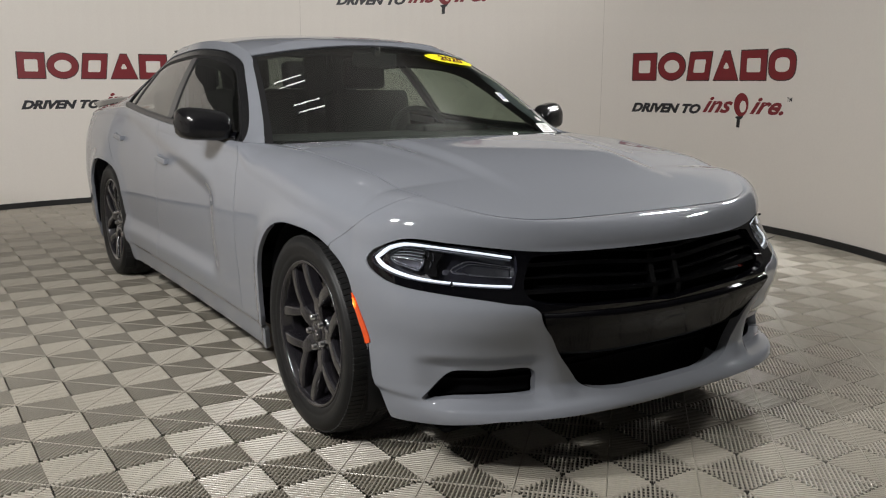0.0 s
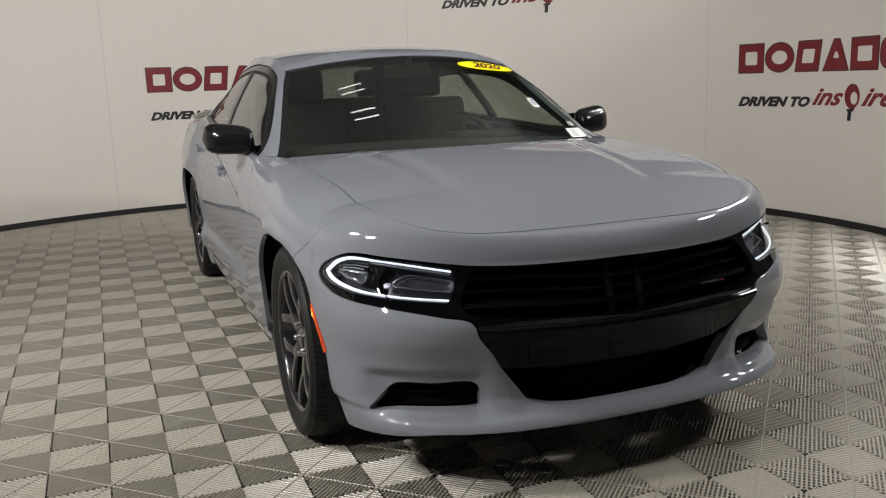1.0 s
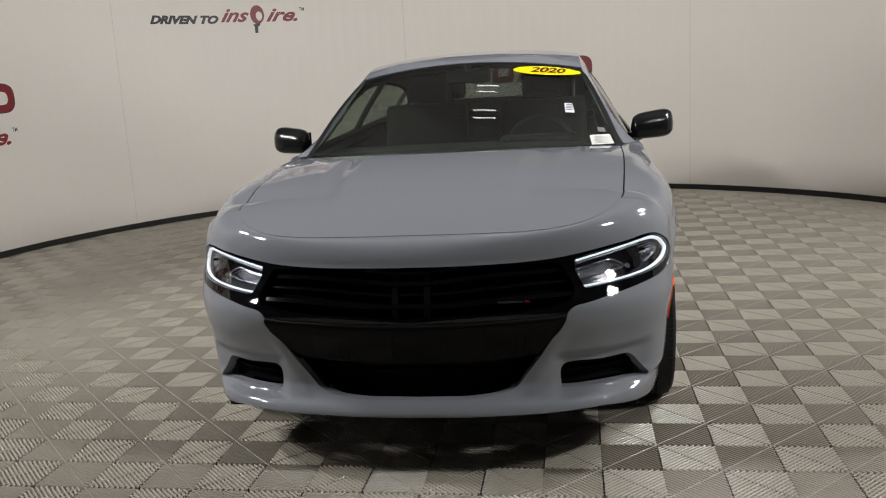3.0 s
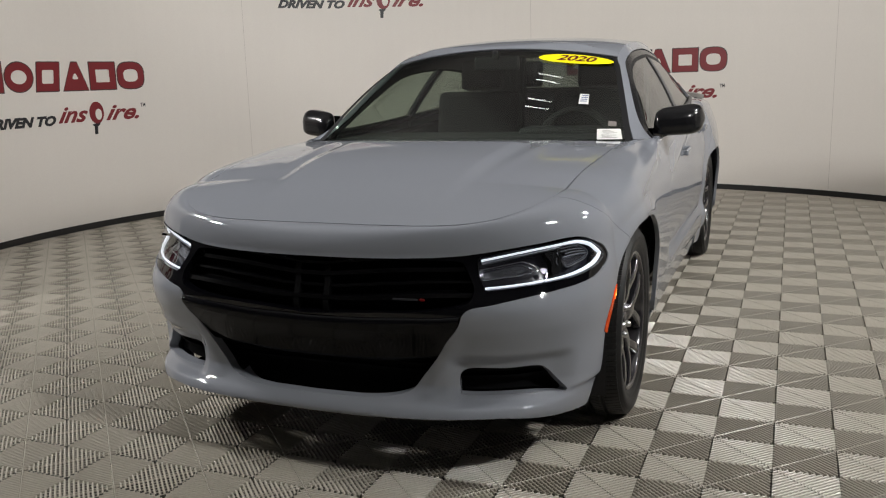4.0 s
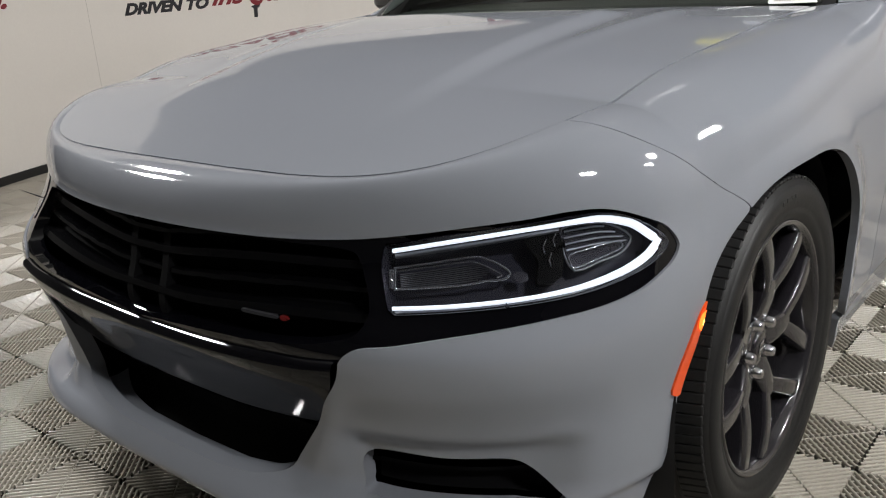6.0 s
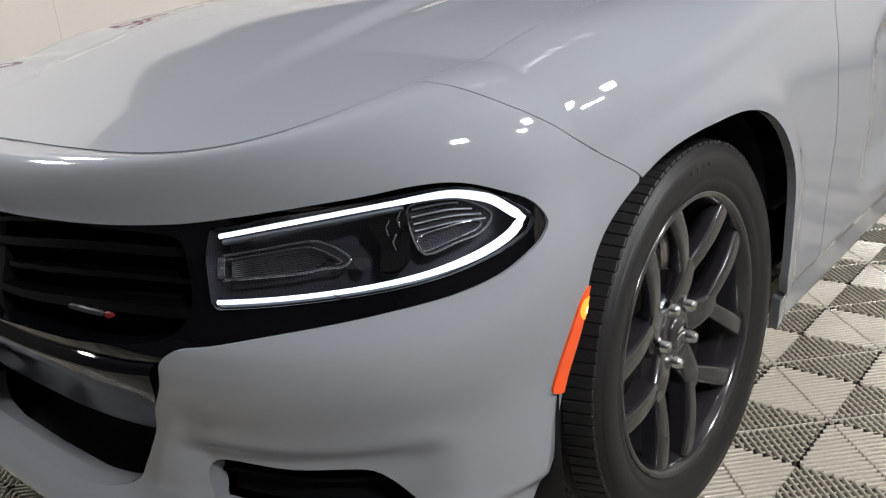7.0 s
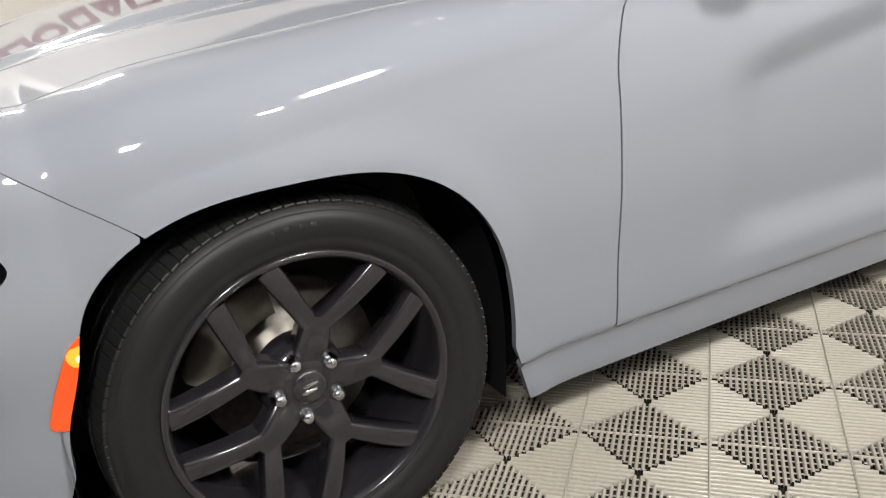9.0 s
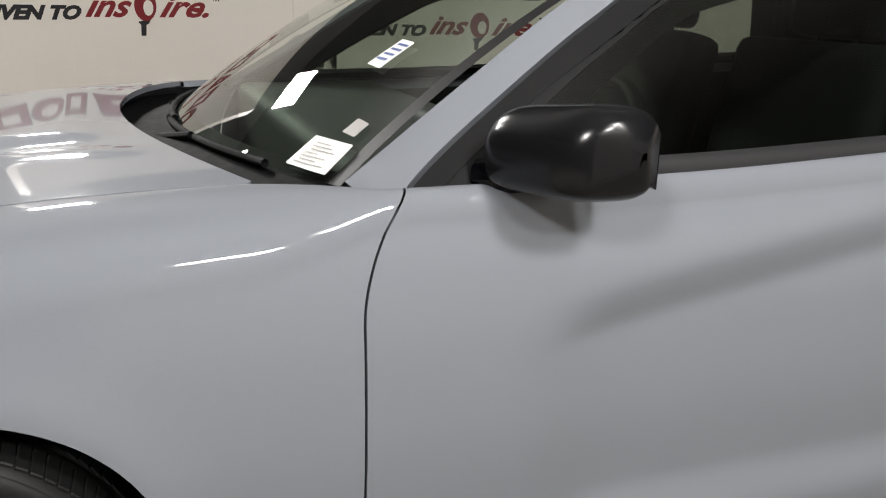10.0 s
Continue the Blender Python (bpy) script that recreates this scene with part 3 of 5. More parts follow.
# tail and underbody
_tail = [tuple(p) for p in column_side(4.12)[:, :3]]
tb = np.array([[(x * u, 4.12 + 0.05 * (1 - u * u), z) for u in np.linspace(1, -1, 9)] for x, y, z in _tail])
part("rear_bumper", Sheet.grid(tb), PAINT, CAR)
bm = bmesh.new()
box(bm, (1.5, 4.6, 0.02), (0, 1.65, 0.19))
part("underbody", bm, DARK, CAR)


def arch_liner(yc):
    a = np.linspace(-0.07 * math.pi, 1.07 * math.pi, 40)
    c, s = np.cos(a), np.sin(a)
    yy = yc + (AX + 0.006) * np.sign(c) * np.abs(c) ** (2 / 2.6)
    zz = 0.33 + (AZ + 0.006) * np.sign(s) * np.abs(s) ** (2 / 2.6)
    g = np.array([[(x, y, z) for x in (0.885, 0.87, 0.80, 0.60)] for y, z in zip(yy, zz)])
    s = Sheet.grid(g)
    n = len(s.v)
    wall = [(0.60, y, z) for y, z in zip(yy, zz)]
    return s + Sheet(np.array(wall), [tuple(range(len(wall)))])


for yc in (0.0, 3.052):
    both("arch_liner", arch_liner(yc), SATIN, "black wheel arch liner")

# ---- front cover (bumper) ----
bump0 = WRAP.keep(np.minimum.reduce([seam_front(Z_) - Y_ - G * 0.5, A0]))


# the lip along the foot of the cover, and the hollow round the fog lamp pockets
_p, _z = bump0.v[:, 3], bump0.v[:, 2]
_lip = 0.010 * (1 - sstep(_z, 0.252, 0.275)) * sstep(-_p, 0.49, 0.72) * (1 - sstep(-_p, 1.03, 1.27))
_hol = -0.024 * sstep(_z, 0.258, 0.290) * (1 - sstep(_z, 0.385, 0.430)) * sstep(-_p, 0.58, 0.71) * (1 - sstep(-_p, 0.98, 1.05))
_fang = 0.010 * np.exp(-(((_p + 1.055 + 0.45 * (0.40 - _z)) / 0.03) ** 2)) * (1 - sstep(_z, 0.44, 0.52)) * sstep(_z, 0.27, 0.30)
bump0 = bump0.moved(_lip + _hol + _fang)

PM = YC - FRONT_LEN              # the car's middle, along the front


def pz(s):
    return s.v[:, [3, 2]]


ZONE = np.array([(PM - 0.2, 0.730), (-1.160, 0.729), (-0.977, 0.730), (-0.868, 0.735), (-0.812, 0.742), (-0.715, 0.758), (-0.650, 0.767), (-0.590, 0.775),
                 (-0.535, 0.771), (-0.470, 0.745), (-0.440, 0.728), (-0.420, 0.699), (-0.435, 0.679), (-0.460, 0.665), (-0.510, 0.645), (-0.575, 0.632), (-0.657, 0.623),
                 (-0.789, 0.607), (-0.878, 0.593), (-0.930, 0.586), (-0.965, 0.569), (-0.989, 0.537), (-1.035, 0.480), (-1.067, 0.425), (-1.096, 0.384),
                 (-1.125, 0.345), (-1.157, 0.306), (-1.228, 0.284), (-1.337, 0.274), (PM - 0.2, 0.270)])
ZONE = np.concatenate([ZONE[:1], rounded(ZONE[1:-1], False, 4), ZONE[-1:]])
LENSP = rounded([(-0.818, 0.730), (-0.714, 0.750), (-0.625, 0.762), (-0.555, 0.768), (-0.505, 0.755), (-0.45, 0.720), (-0.443, 0.701), (-0.475, 0.682),
                 (-0.54, 0.664), (-0.615, 0.652), (-0.755, 0.641), (-0.858, 0.634)], False, 5)
FOGP = rounded([(-0.989, 0.373), (-0.850, 0.375), (-0.750, 0.376), (-0.707, 0.359), (-0.657, 0.313), (-0.606, 0.274), (-0.639, 0.279), (-0.693, 0.284), (-0.814, 0.289), (-0.980, 0.291), (-0.998, 0.303)], True, 5)
MARKP = rounded([(-0.315, 0.585), (-0.357, 0.573), (-0.387, 0.522), (-0.423, 0.438), (-0.414, 0.428), (-0.390, 0.425), (-0.342, 0.48), (-0.303, 0.55)], True, 4)


def ledge(p):
    return spl((PM - 0.05, 0.531), (-1.326, 0.537), (-1.136, 0.548), (-1.033, 0.553), (-0.950, 0.561))(p)


def panel_foot(p):
    return spl((PM - 0.05, 0.380), (-1.371, 0.382), (-1.149, 0.396), (-1.080, 0.406), (-1.026, 0.415))(p)


def chin_foot(p):
    return spl((PM - 0.05, 0.220), (-1.326, 0.222), (-1.117, 0.232), (-0.938, 0.236), (-0.850, 0.235), (-0.763, 0.224), (-0.630, 0.204), (-0.474, 0.184), (-0.397, 0.182))(p)


def spot(p, z, depth=0.0):
    """A place on the front cover, moved inwards by depth: a smooth local fit."""
    dp, dz = bump0.v[:, 3] - p, bump0.v[:, 2] - z
    d = dp**2 + dz**2
    i = np.nonzero(d < max(0.035**2, np.sort(d)[12]))[0]
    w = np.exp(-d[i] / (2 * 0.011**2)) + 1e-9
    a = np.stack([np.ones(len(i)), dp[i], dz[i]], -1) * np.sqrt(w)[:, None]
    co = np.linalg.lstsq(a, bump0.v[i, :3] * np.sqrt(w)[:, None], rcond=None)[0][0]
    n = (BN[i] * w[:, None]).sum(0)
    return co - n / np.linalg.norm(n) * depth


BN = bump0.normals()
mid = lambda s: s.v[:, 0] < 1e-6

cover = bump0.keep(np.minimum.reduce([-inside(ZONE, pz(bump0)), -inside(FOGP, pz(bump0)), bump0.v[:, 2] - chin_foot(bump0.v[:, 3])]))
_P = YC - (FRONT_LEN - _s)
_tx, _ty = np.gradient(_x), np.gradient(_y)
_tl = np.hypot(_tx, _ty) + 1e-12


def inward(sheet):
    """Level directions into the car, one for each corner of a front sheet."""
    p = sheet.v[:, 3]
    return np.stack([np.where(p > YC, -1.0, np.interp(p, _P, -_ty / _tl)), np.where(p > YC, 0.0, np.interp(p, _P, _tx / _tl)), 0.0 * p], -1)


def sunk(sheet, d):
    v = sheet.v.copy()
    v[:, :3] += inward(sheet) * d
    return Sheet(v, sheet.f)


whole("front_bumper", cover + cover.rim(0.035, mid(cover), inward(cover)), PAINT)

zone = bump0.keep(inside(ZONE, pz(bump0)))
back = zone.moved(-0.10)
whole("grille_backing", back, DARK)
_wp = ZONE[(ZONE[:, 0] > PM + 0.002)]
whole("grille_cheek", Sheet.grid(np.array([[spot(p, z, d) for p, z in _wp] for d in (0.018, 0.06, 0.11)])), DARK)
GRP = rounded([(PM - 0.2, 0.722), (-1.180, 0.721), (-0.990, 0.722), (-0.880, 0.722), (-0.856, 0.710), (-0.866, 0.668), (-0.889, 0.630), (-0.927, 0.604), (-0.988, 0.589), (-1.054, 0.580), (-1.233, 0.566), (PM - 0.2, 0.553)], True, 4)
q = pz(zone)
IN_ = np.minimum(panel_foot(zone.v[:, 3]) - zone.v[:, 2], -0.955 - zone.v[:, 3])
trim = zone.keep(np.minimum.reduce([inside(ZONE, q) - 0.0015, -inside(LENSP, q) - 0.001, -inside(GRP, q), -IN_]))
up = trim.keep(trim.v[:, 2] - ledge(trim.v[:, 3])).moved(-0.004)
whole("headlight_trim", up + up.rim(0.03, mid(up), inward(up)), GLOSS, "gloss black headlight and grille surround")
END = spl((0.300, -1.158), (0.345, -1.124), (0.385, -1.096), (0.428, -1.068), (0.480, -1.036), (0.530, -0.997), (0.570, -0.973))
rows_ = []
for k, off in ((-0.09, 0.050), (-0.075, 0.022), (-0.05, 0.002), (-0.02, -0.009), (0.03, -0.013), (0.09, -0.012), (0.3, -0.006), (0.6, 0.002), (0.9, 0.010), (0.97, 0.014), (1.0, 0.022), (1.0, 0.07)):
    row = []
    for u in np.linspace(0, 1, 49):
        z = float(ledge(-1.5 + 0.3 * u))
        for _ in range(3):
            p = PM + (float(END(z)) - PM) * u
            z = float(ledge(p)) + (float(panel_foot(p)) - float(ledge(p))) * k
        row.append(spot(p, z, off))
    row[0][0] = 0.0
    rows_.append(row)
whole("lower_panel", Sheet.grid(np.array(rows_[4:])[::-1]), PANELM, "gloss black bumper panel below the grille")
whole("panel_ledge", Sheet.grid(np.array(rows_[:5])[::-1]), GLOSS, "gloss black ledge along the top of the bumper panel")

# grille bars and the two uprights of the middle
gr = zone.keep(inside(GRP, q))
for z0, h, d in ((0.706, 0.004, 0.022), (0.672, 0.006, 0.026), (0.634, 0.004, 0.034), (0.598, 0.006, 0.028)):
    line = z0 + 0.020 * sstep(gr.v[:, 3], -1.4, -0.95)
    bar = gr.keep(h - np.abs(gr.v[:, 2] - line))
    bar = sunk(bar, d)
    whole("grille_bar", bar + bar.rim(0.030, mid(bar), inward(bar)), GRILLE)
bar = sunk(gr.keep(0.010 - np.abs(gr.v[:, 0] - 0.055)), 0.030)
both("grille_upright", bar + bar.rim(0.03, None, inward(bar)), DARK)
mesh_back = sunk(gr, 0.066)
whole("grille_mesh", mesh_back, DARK, "black grille mesh")

# lower intake: a body-coloured shelf that rises inwards, and slats
sh = np.array([(p, z) for p, z in ZONE if p < -1.12 and z < 0.31])
sh = sh[np.argsort(sh[:, 0])]
sp = np.linspace(PM + 0.001, -1.165, 40)
sz = np.interp(sp, sh[:, 0], sh[:, 1])
sg = []
for dep, up_ in ((0.002, -0.002), (0.03, 0.005), (0.065, 0.020), (0.098, 0.042)):
    sg.append([spot(p, z, dep) + np.array([0, 0, up_]) for p, z in zip(sp, sz)])
sg = np.array(sg)
sg[:, 0, 0] = 0.0
whole("intake_shelf", Sheet.grid(sg), PAINT, "body-coloured shelf of the lower intake")
inn = zone.keep(IN_)
for z0 in (0.338, 0.362):
    bar = sunk(inn.keep(0.004 - np.abs(inn.v[:, 2] - z0)), 0.085)
    if len(bar.f):
        whole("intake_slat", bar + bar.rim(0.03, mid(bar), inward(bar)), DARK)

# fog pockets with slats
fog = bump0.keep(inside(FOGP, pz(bump0)))
both("fog_pocket", sunk(fog, 0.055), DARK, "black fog lamp pocket")
for z0 in (0.337, 0.358, 0.379):
    bar = sunk(fog.keep(0.004 - np.abs(fog.v[:, 2] - z0)), 0.030)
    both("pocket_slat", bar + bar.rim(0.025, None, inward(bar)), DARK)

# side marker lamps
mk = bump0.keep(inside(MARKP, pz(bump0))).moved(0.004)
MARKS = both("side_marker", mk + mk.rim(0.008), AMBER, "orange side marker lamp")
lit = mk.keep(0.00034 - ((mk.v[:, 2] - 0.549) ** 2 + (mk.v[:, 3] + 0.353) ** 2)).moved(0.0012)
for ob, s in zip(MARKS, (lit, lit.mirrored())):
    bulb = part("marker_bulb", s, AMBERLIT, ob, "lit amber bulb")
    core = s.keep(0.00005 - ((s.v[:, 2] - 0.546) ** 2 + (s.v[:, 3] + 0.353) ** 2)).moved(0.0008)
    part("filament", core, HOTLIT, bulb, "pale glowing core")

# headlights
HOUSE = material("headlight_housing", (0.026, 0.026, 0.036), rough=0.2, spec=0.35)
SILVER = material("silvered_plastic", (0.16, 0.165, 0.185), rough=0.42, metal=0.8, grain=0.1, scale=150)
lens = zone.keep(inside(LENSP, q) - 0.0005)
LAMPS = both("headlight", lens.moved(-0.060) + lens.moved(-0.002).rim(0.060), HOUSE, "lit headlight with a white running light tube")
UPZ = spl((-0.83, 0.719), (-0.714, 0.740), (-0.625, 0.752), (-0.56, 0.757), (-0.505, 0.745), (-0.462, 0.716))
LOZ = spl((-0.865, 0.644), (-0.755, 0.651), (-0.615, 0.662), (-0.54, 0.674), (-0.48, 0.692), (-0.455, 0.708))


def lamp_at(s, v):
    """A place in the lamp: s from its inner end to its tip, v from the upper tube down to the lower one."""
    p0 = -0.813 - 0.036 * v
    p = p0 + (-0.456 - p0) * (0.82 * s + 0.18 * s * s)
    return p, float(UPZ(p) + (LOZ(p) - UPZ(p)) * v)


def ribbon(points, r, depth, close=False):
    pts = [spot(p, z, depth) for p, z in points]
    if close:
        pts = pts + pts[:1]
    return tube(pts, r, 8)


def pane(points, depth):
    """A flat inset of the lamp inside an outline of (s, v)."""
    poly = rounded([lamp_at(*k) for k in points], True, 4)
    return lens.keep(inside(poly, pz(lens))).moved(-depth)


_s = np.linspace(0.0, 0.985, 40)
drl_line = [lamp_at(k, 0.0) for k in _s] + [(-0.4555, 0.7105)] + [lamp_at(k, 1.0) for k in _s[::-1]]
_k = np.concatenate([_s, [1.0], _s[::-1]])
drl_r = 0.0036 + 0.0030 * sstep(_k, 0.5, 0.95)
guide_line = [lamp_at(k, 0.09) for k in np.linspace(0.01, 0.62, 16)]
guide_low = [lamp_at(k, 1.06) for k in np.linspace(0.0, 0.8, 16)]
drl = ribbon(drl_line, drl_r, 0.013)
pocket = [(0.635, 0.11), (0.735, 0.10), (0.826, 0.12), (0.915, 0.34), (0.87, 0.68), (0.78, 0.72), (0.68, 0.74), (0.640, 0.40)]
frame_line = [(0.665, 0.50), (0.75, 0.47), (0.845, 0.44), (0.870, 0.50), (0.855, 0.60), (0.76, 0.67), (0.68, 0.70), (0.665, 0.62)]
bez = [(0.0, 0.27), (0.16, 0.27), (0.315, 0.27), (0.37, 0.34), (0.42, 0.46), (0.45, 0.59), (0.42, 0.66), (0.36, 0.64), (0.30, 0.66), (0.15, 0.64), (0.0, 0.63)]
bez2 = [(0.0, 0.32), (0.16, 0.32), (0.30, 0.33), (0.35, 0.40), (0.40, 0.52), (0.42, 0.59), (0.40, 0.61)]
for k, ob in enumerate(LAMPS):
    side_of = (lambda s: s) if k == 0 else (lambda s: s.mirrored())
    part("running_light", side_of(drl), DRL, ob, "glowing white running light tube")
    part("lens", side_of(lens.moved(-0.002)), LENS, ob, "clear plastic lens")
    part("light_guide", side_of(ribbon(guide_line, 0.0042, 0.020)), SILVER, ob)
    part("light_guide", side_of(ribbon(guide_low, 0.0042, 0.020)), SILVER, ob)
    part("reflector", side_of(pane(pocket, 0.034)), SMOKE, ob, "ribbed silver reflector")
    for v, s0, s1 in ((0.15, 0.645, 0.80), (0.24, 0.645, 0.845), (0.33, 0.65, 0.875), (0.42, 0.655, 0.89)):
        part("reflector_rib", side_of(ribbon([lamp_at(a, v + 0.05 * (a - s0)) for a in np.linspace(s0, s1, 8)], 0.0016, 0.030)), SILVER, ob)
    line = rounded([lamp_at(*a) for a in frame_line], True, 3)
    part("reflector_frame", side_of(ribbon(line, 0.0014, 0.029, True)), BEZEL, ob)
    line = rounded([lamp_at(*a) for a in pocket], True, 3)
    part("reflector_rim", side_of(ribbon(line, 0.0016, 0.032, True)), SILVER, ob)
    part("facet", side_of(pane([(0.455, 0.64), (0.475, 0.57), (0.505, 0.61), (0.515, 0.70), (0.49, 0.75), (0.465, 0.72)], 0.027)), SMOKE, ob, "bright reflector facet")
    for a, v in ((0.565, 0.30), (0.60, 0.22), (0.585, 0.50)):
        part("shroud_edge", side_of(ribbon([lamp_at(a + d, v + 0.10 * k) for k, d in ((-1, 0.012), (0, 0.0), (1, 0.008))], 0.0012, 0.020)), BEZEL, ob)
    part("bezel", side_of(ribbon(rounded([lamp_at(*a) for a in bez], False, 3), 0.0024, 0.030)), BEZEL, ob, "bright bezel round the lamp fins")
    part("bezel", side_of(ribbon(rounded([lamp_at(*a) for a in bez2], False, 3), 0.0016, 0.034)), BEZEL, ob)
    shade = pane([(0.50, 0.12), (0.62, 0.10), (0.63, 0.75), (0.54, 0.82), (0.55, 0.5)], 0.022)
    part("lamp_shroud", side_of(shade + shade.rim(0.03)), DARK, ob, "black lamp shroud")
    for n in range(9):
        v = 0.37 + 0.028 * n
        part("lamp_fin", side_of(ribbon([lamp_at(a, v) for a in np.linspace(0.02, 0.33 + 0.05 * math.sin(n / 8 * math.pi), 6)], 0.0009, 0.040)), SILVER, ob)
    for n in range(4):
        part("end_rib", side_of(ribbon([lamp_at(-0.012 + 0.008 * n, v) for v in (0.30, 0.45, 0.62)], 0.0013, 0.024)), BEZEL, ob, "pale rib at the lamp's inner end")

# badge: plain shapes only
BADGE = material("badge_grey", (0.022, 0.022, 0.025), rough=0.5, spec=0.1)
BADGER = material("badge_red", (0.10, 0.006, 0.006), rough=0.5, spec=0.1)
bar = gr.keep(np.minimum(0.0030 - np.abs(gr.v[:, 2] - 0.606), 0.045 - np.abs(gr.v[:, 0] - 0.335)))
bar = sunk(bar, 0.022)
if len(bar.f):
    part("badge", bar + bar.rim(0.006, None, inward(bar)), BADGE, CAR, "small grey badge bar on the grille")
    bar = gr.keep(np.minimum(0.0042 - np.abs(gr.v[:, 2] - 0.606), 0.010 - np.abs(gr.v[:, 0] - 0.392)))
    bar = sunk(bar, 0.022)
    part("badge_mark", bar + bar.rim(0.006, None, inward(bar)), BADGER, CAR, "small red badge mark")

# ---- wheels ----
def tyre_sheet():
    """Sidewalls and carcass, with a groove round the shoulder."""
    prof = [(-0.105, 0.262), (-0.118, 0.285), (-0.1235, 0.312), (-0.120, 0.336), (-0.112, 0.346), (-0.100, 0.352), (-0.06, 0.3555),
            (-0.056, 0.3625), (-0.0555, 0.355), (-0.0465, 0.355), (-0.046, 0.363), (-0.006, 0.3643), (-0.0055, 0.356), (0.0055, 0.356), (0.006, 0.3643),
            (0.046, 0.363), (0.0465, 0.355), (0.0555, 0.355), (0.056, 0.3625), (0.06, 0.3555), (0.100, 0.352), (0.112, 0.346), (0.1185, 0.338),
            (0.1195, 0.3365), (0.1225, 0.3355), (0.1235, 0.312), (0.1205, 0.292), (0.1175, 0.287), (0.1185, 0.283), (0.112, 0.270), (0.105, 0.262)]
    return lathe(prof[::-1], 96)


def rim_sheet():
    """The rim barrel with its outer lip."""
    prof = [(0.100, 0.266), (0.108, 0.2655), (0.112, 0.262), (0.111, 0.256), (0.104, 0.250), (0.092, 0.246), (0.07, 0.240), (0.03, 0.232), (-0.06, 0.225), (-0.10, 0.24), (-0.105, 0.262)]
    return lathe(prof, 96)


def spoke(angle):
    """One forked spoke: a stem that splits into two arms."""
    def bar(p0, p1, w0, w1, x0, x1, t0, t1):
        p0, p1 = np.array(p0, float), np.array(p1, float)
        d = (p1 - p0) / np.linalg.norm(p1 - p0)
        nrm = np.array([-d[1], d[0]])
        rows = []
        for s in np.linspace(0, 1, 7):
            c, w, x, t = p0 + (p1 - p0) * s, w0 + (w1 - w0) * s, x0 + (x1 - x0) * s + 0.006 * math.sin(math.pi * s), t0 + (t1 - t0) * s
            ring = [(-w, x - t), (-w, x - 0.018), (-w, x - 0.012), (-w * 0.975, x - 0.0085), (-w * 0.91, x - 0.0045), (-w * 0.80, x - 0.0015), (-w * 0.62, x - 0.0002), (-w * 0.3, x), (w * 0.3, x), (w * 0.62, x - 0.0002), (w * 0.80, x - 0.0015), (w * 0.91, x - 0.0045), (w * 0.975, x - 0.0085), (w, x - 0.012), (w, x - 0.018), (w, x - t)]
            rows.append([(xx, *(c + nrm * k)) for k, xx in ring + ring[:1]])
        g = Sheet.grid(np.array(rows))
        return g

    c, s = math.cos(angle), math.sin(angle)
    out = Sheet(np.zeros((0, 3)), [])
    r0, r1, r2 = 0.035, 0.138, 0.250
    stem = bar((r0, 0), (r1, 0), 0.036, 0.0245, 0.070, 0.091, 0.04, 0.045)
    arms = [bar((r1 - 0.016, k * 0.011), (r2 * math.cos(k * 0.42), r2 * math.sin(k * 0.42)), 0.0170, 0.0215, 0.0895, 0.103, 0.045, 0.035) for k in (-1, 1)]
    for b in (stem, *arms):
        v = b.v.copy()
        v[:, 1], v[:, 2] = b.v[:, 1] * c - b.v[:, 2] * s, b.v[:, 1] * s + b.v[:, 2] * c
        out = out + Sheet(v, b.f) if len(out.v) else Sheet(v, b.f)
    return out


def tread_block():
    """One shoulder block of the tread, at the top of the tyre."""
    bm = bmesh.new()
    for sx in (-1, 1):
        box(bm, (0.052, 0.0189, 0.011), (sx * 0.086, 0, 0.3508), 0.0018, Matrix.Rotation(sx * 0.17, 4, "Y") @ Matrix.Rotation(sx * 0.08, 4, "Z"), 1)
        box(bm, (0.036, 0.0184, 0.008), (sx * 0.026, 0.004, 0.3612), 0.0015, Matrix.Rotation(-sx * 0.30, 4, "Z"), 1)
    me = bpy.data.meshes.new("tread_block")
    bm.to_mesh(me)
    bm.free()
    return me


MARKG = material("sidewall_print", (0.018, 0.018, 0.018), rough=0.7, grain=0.4, scale=300)


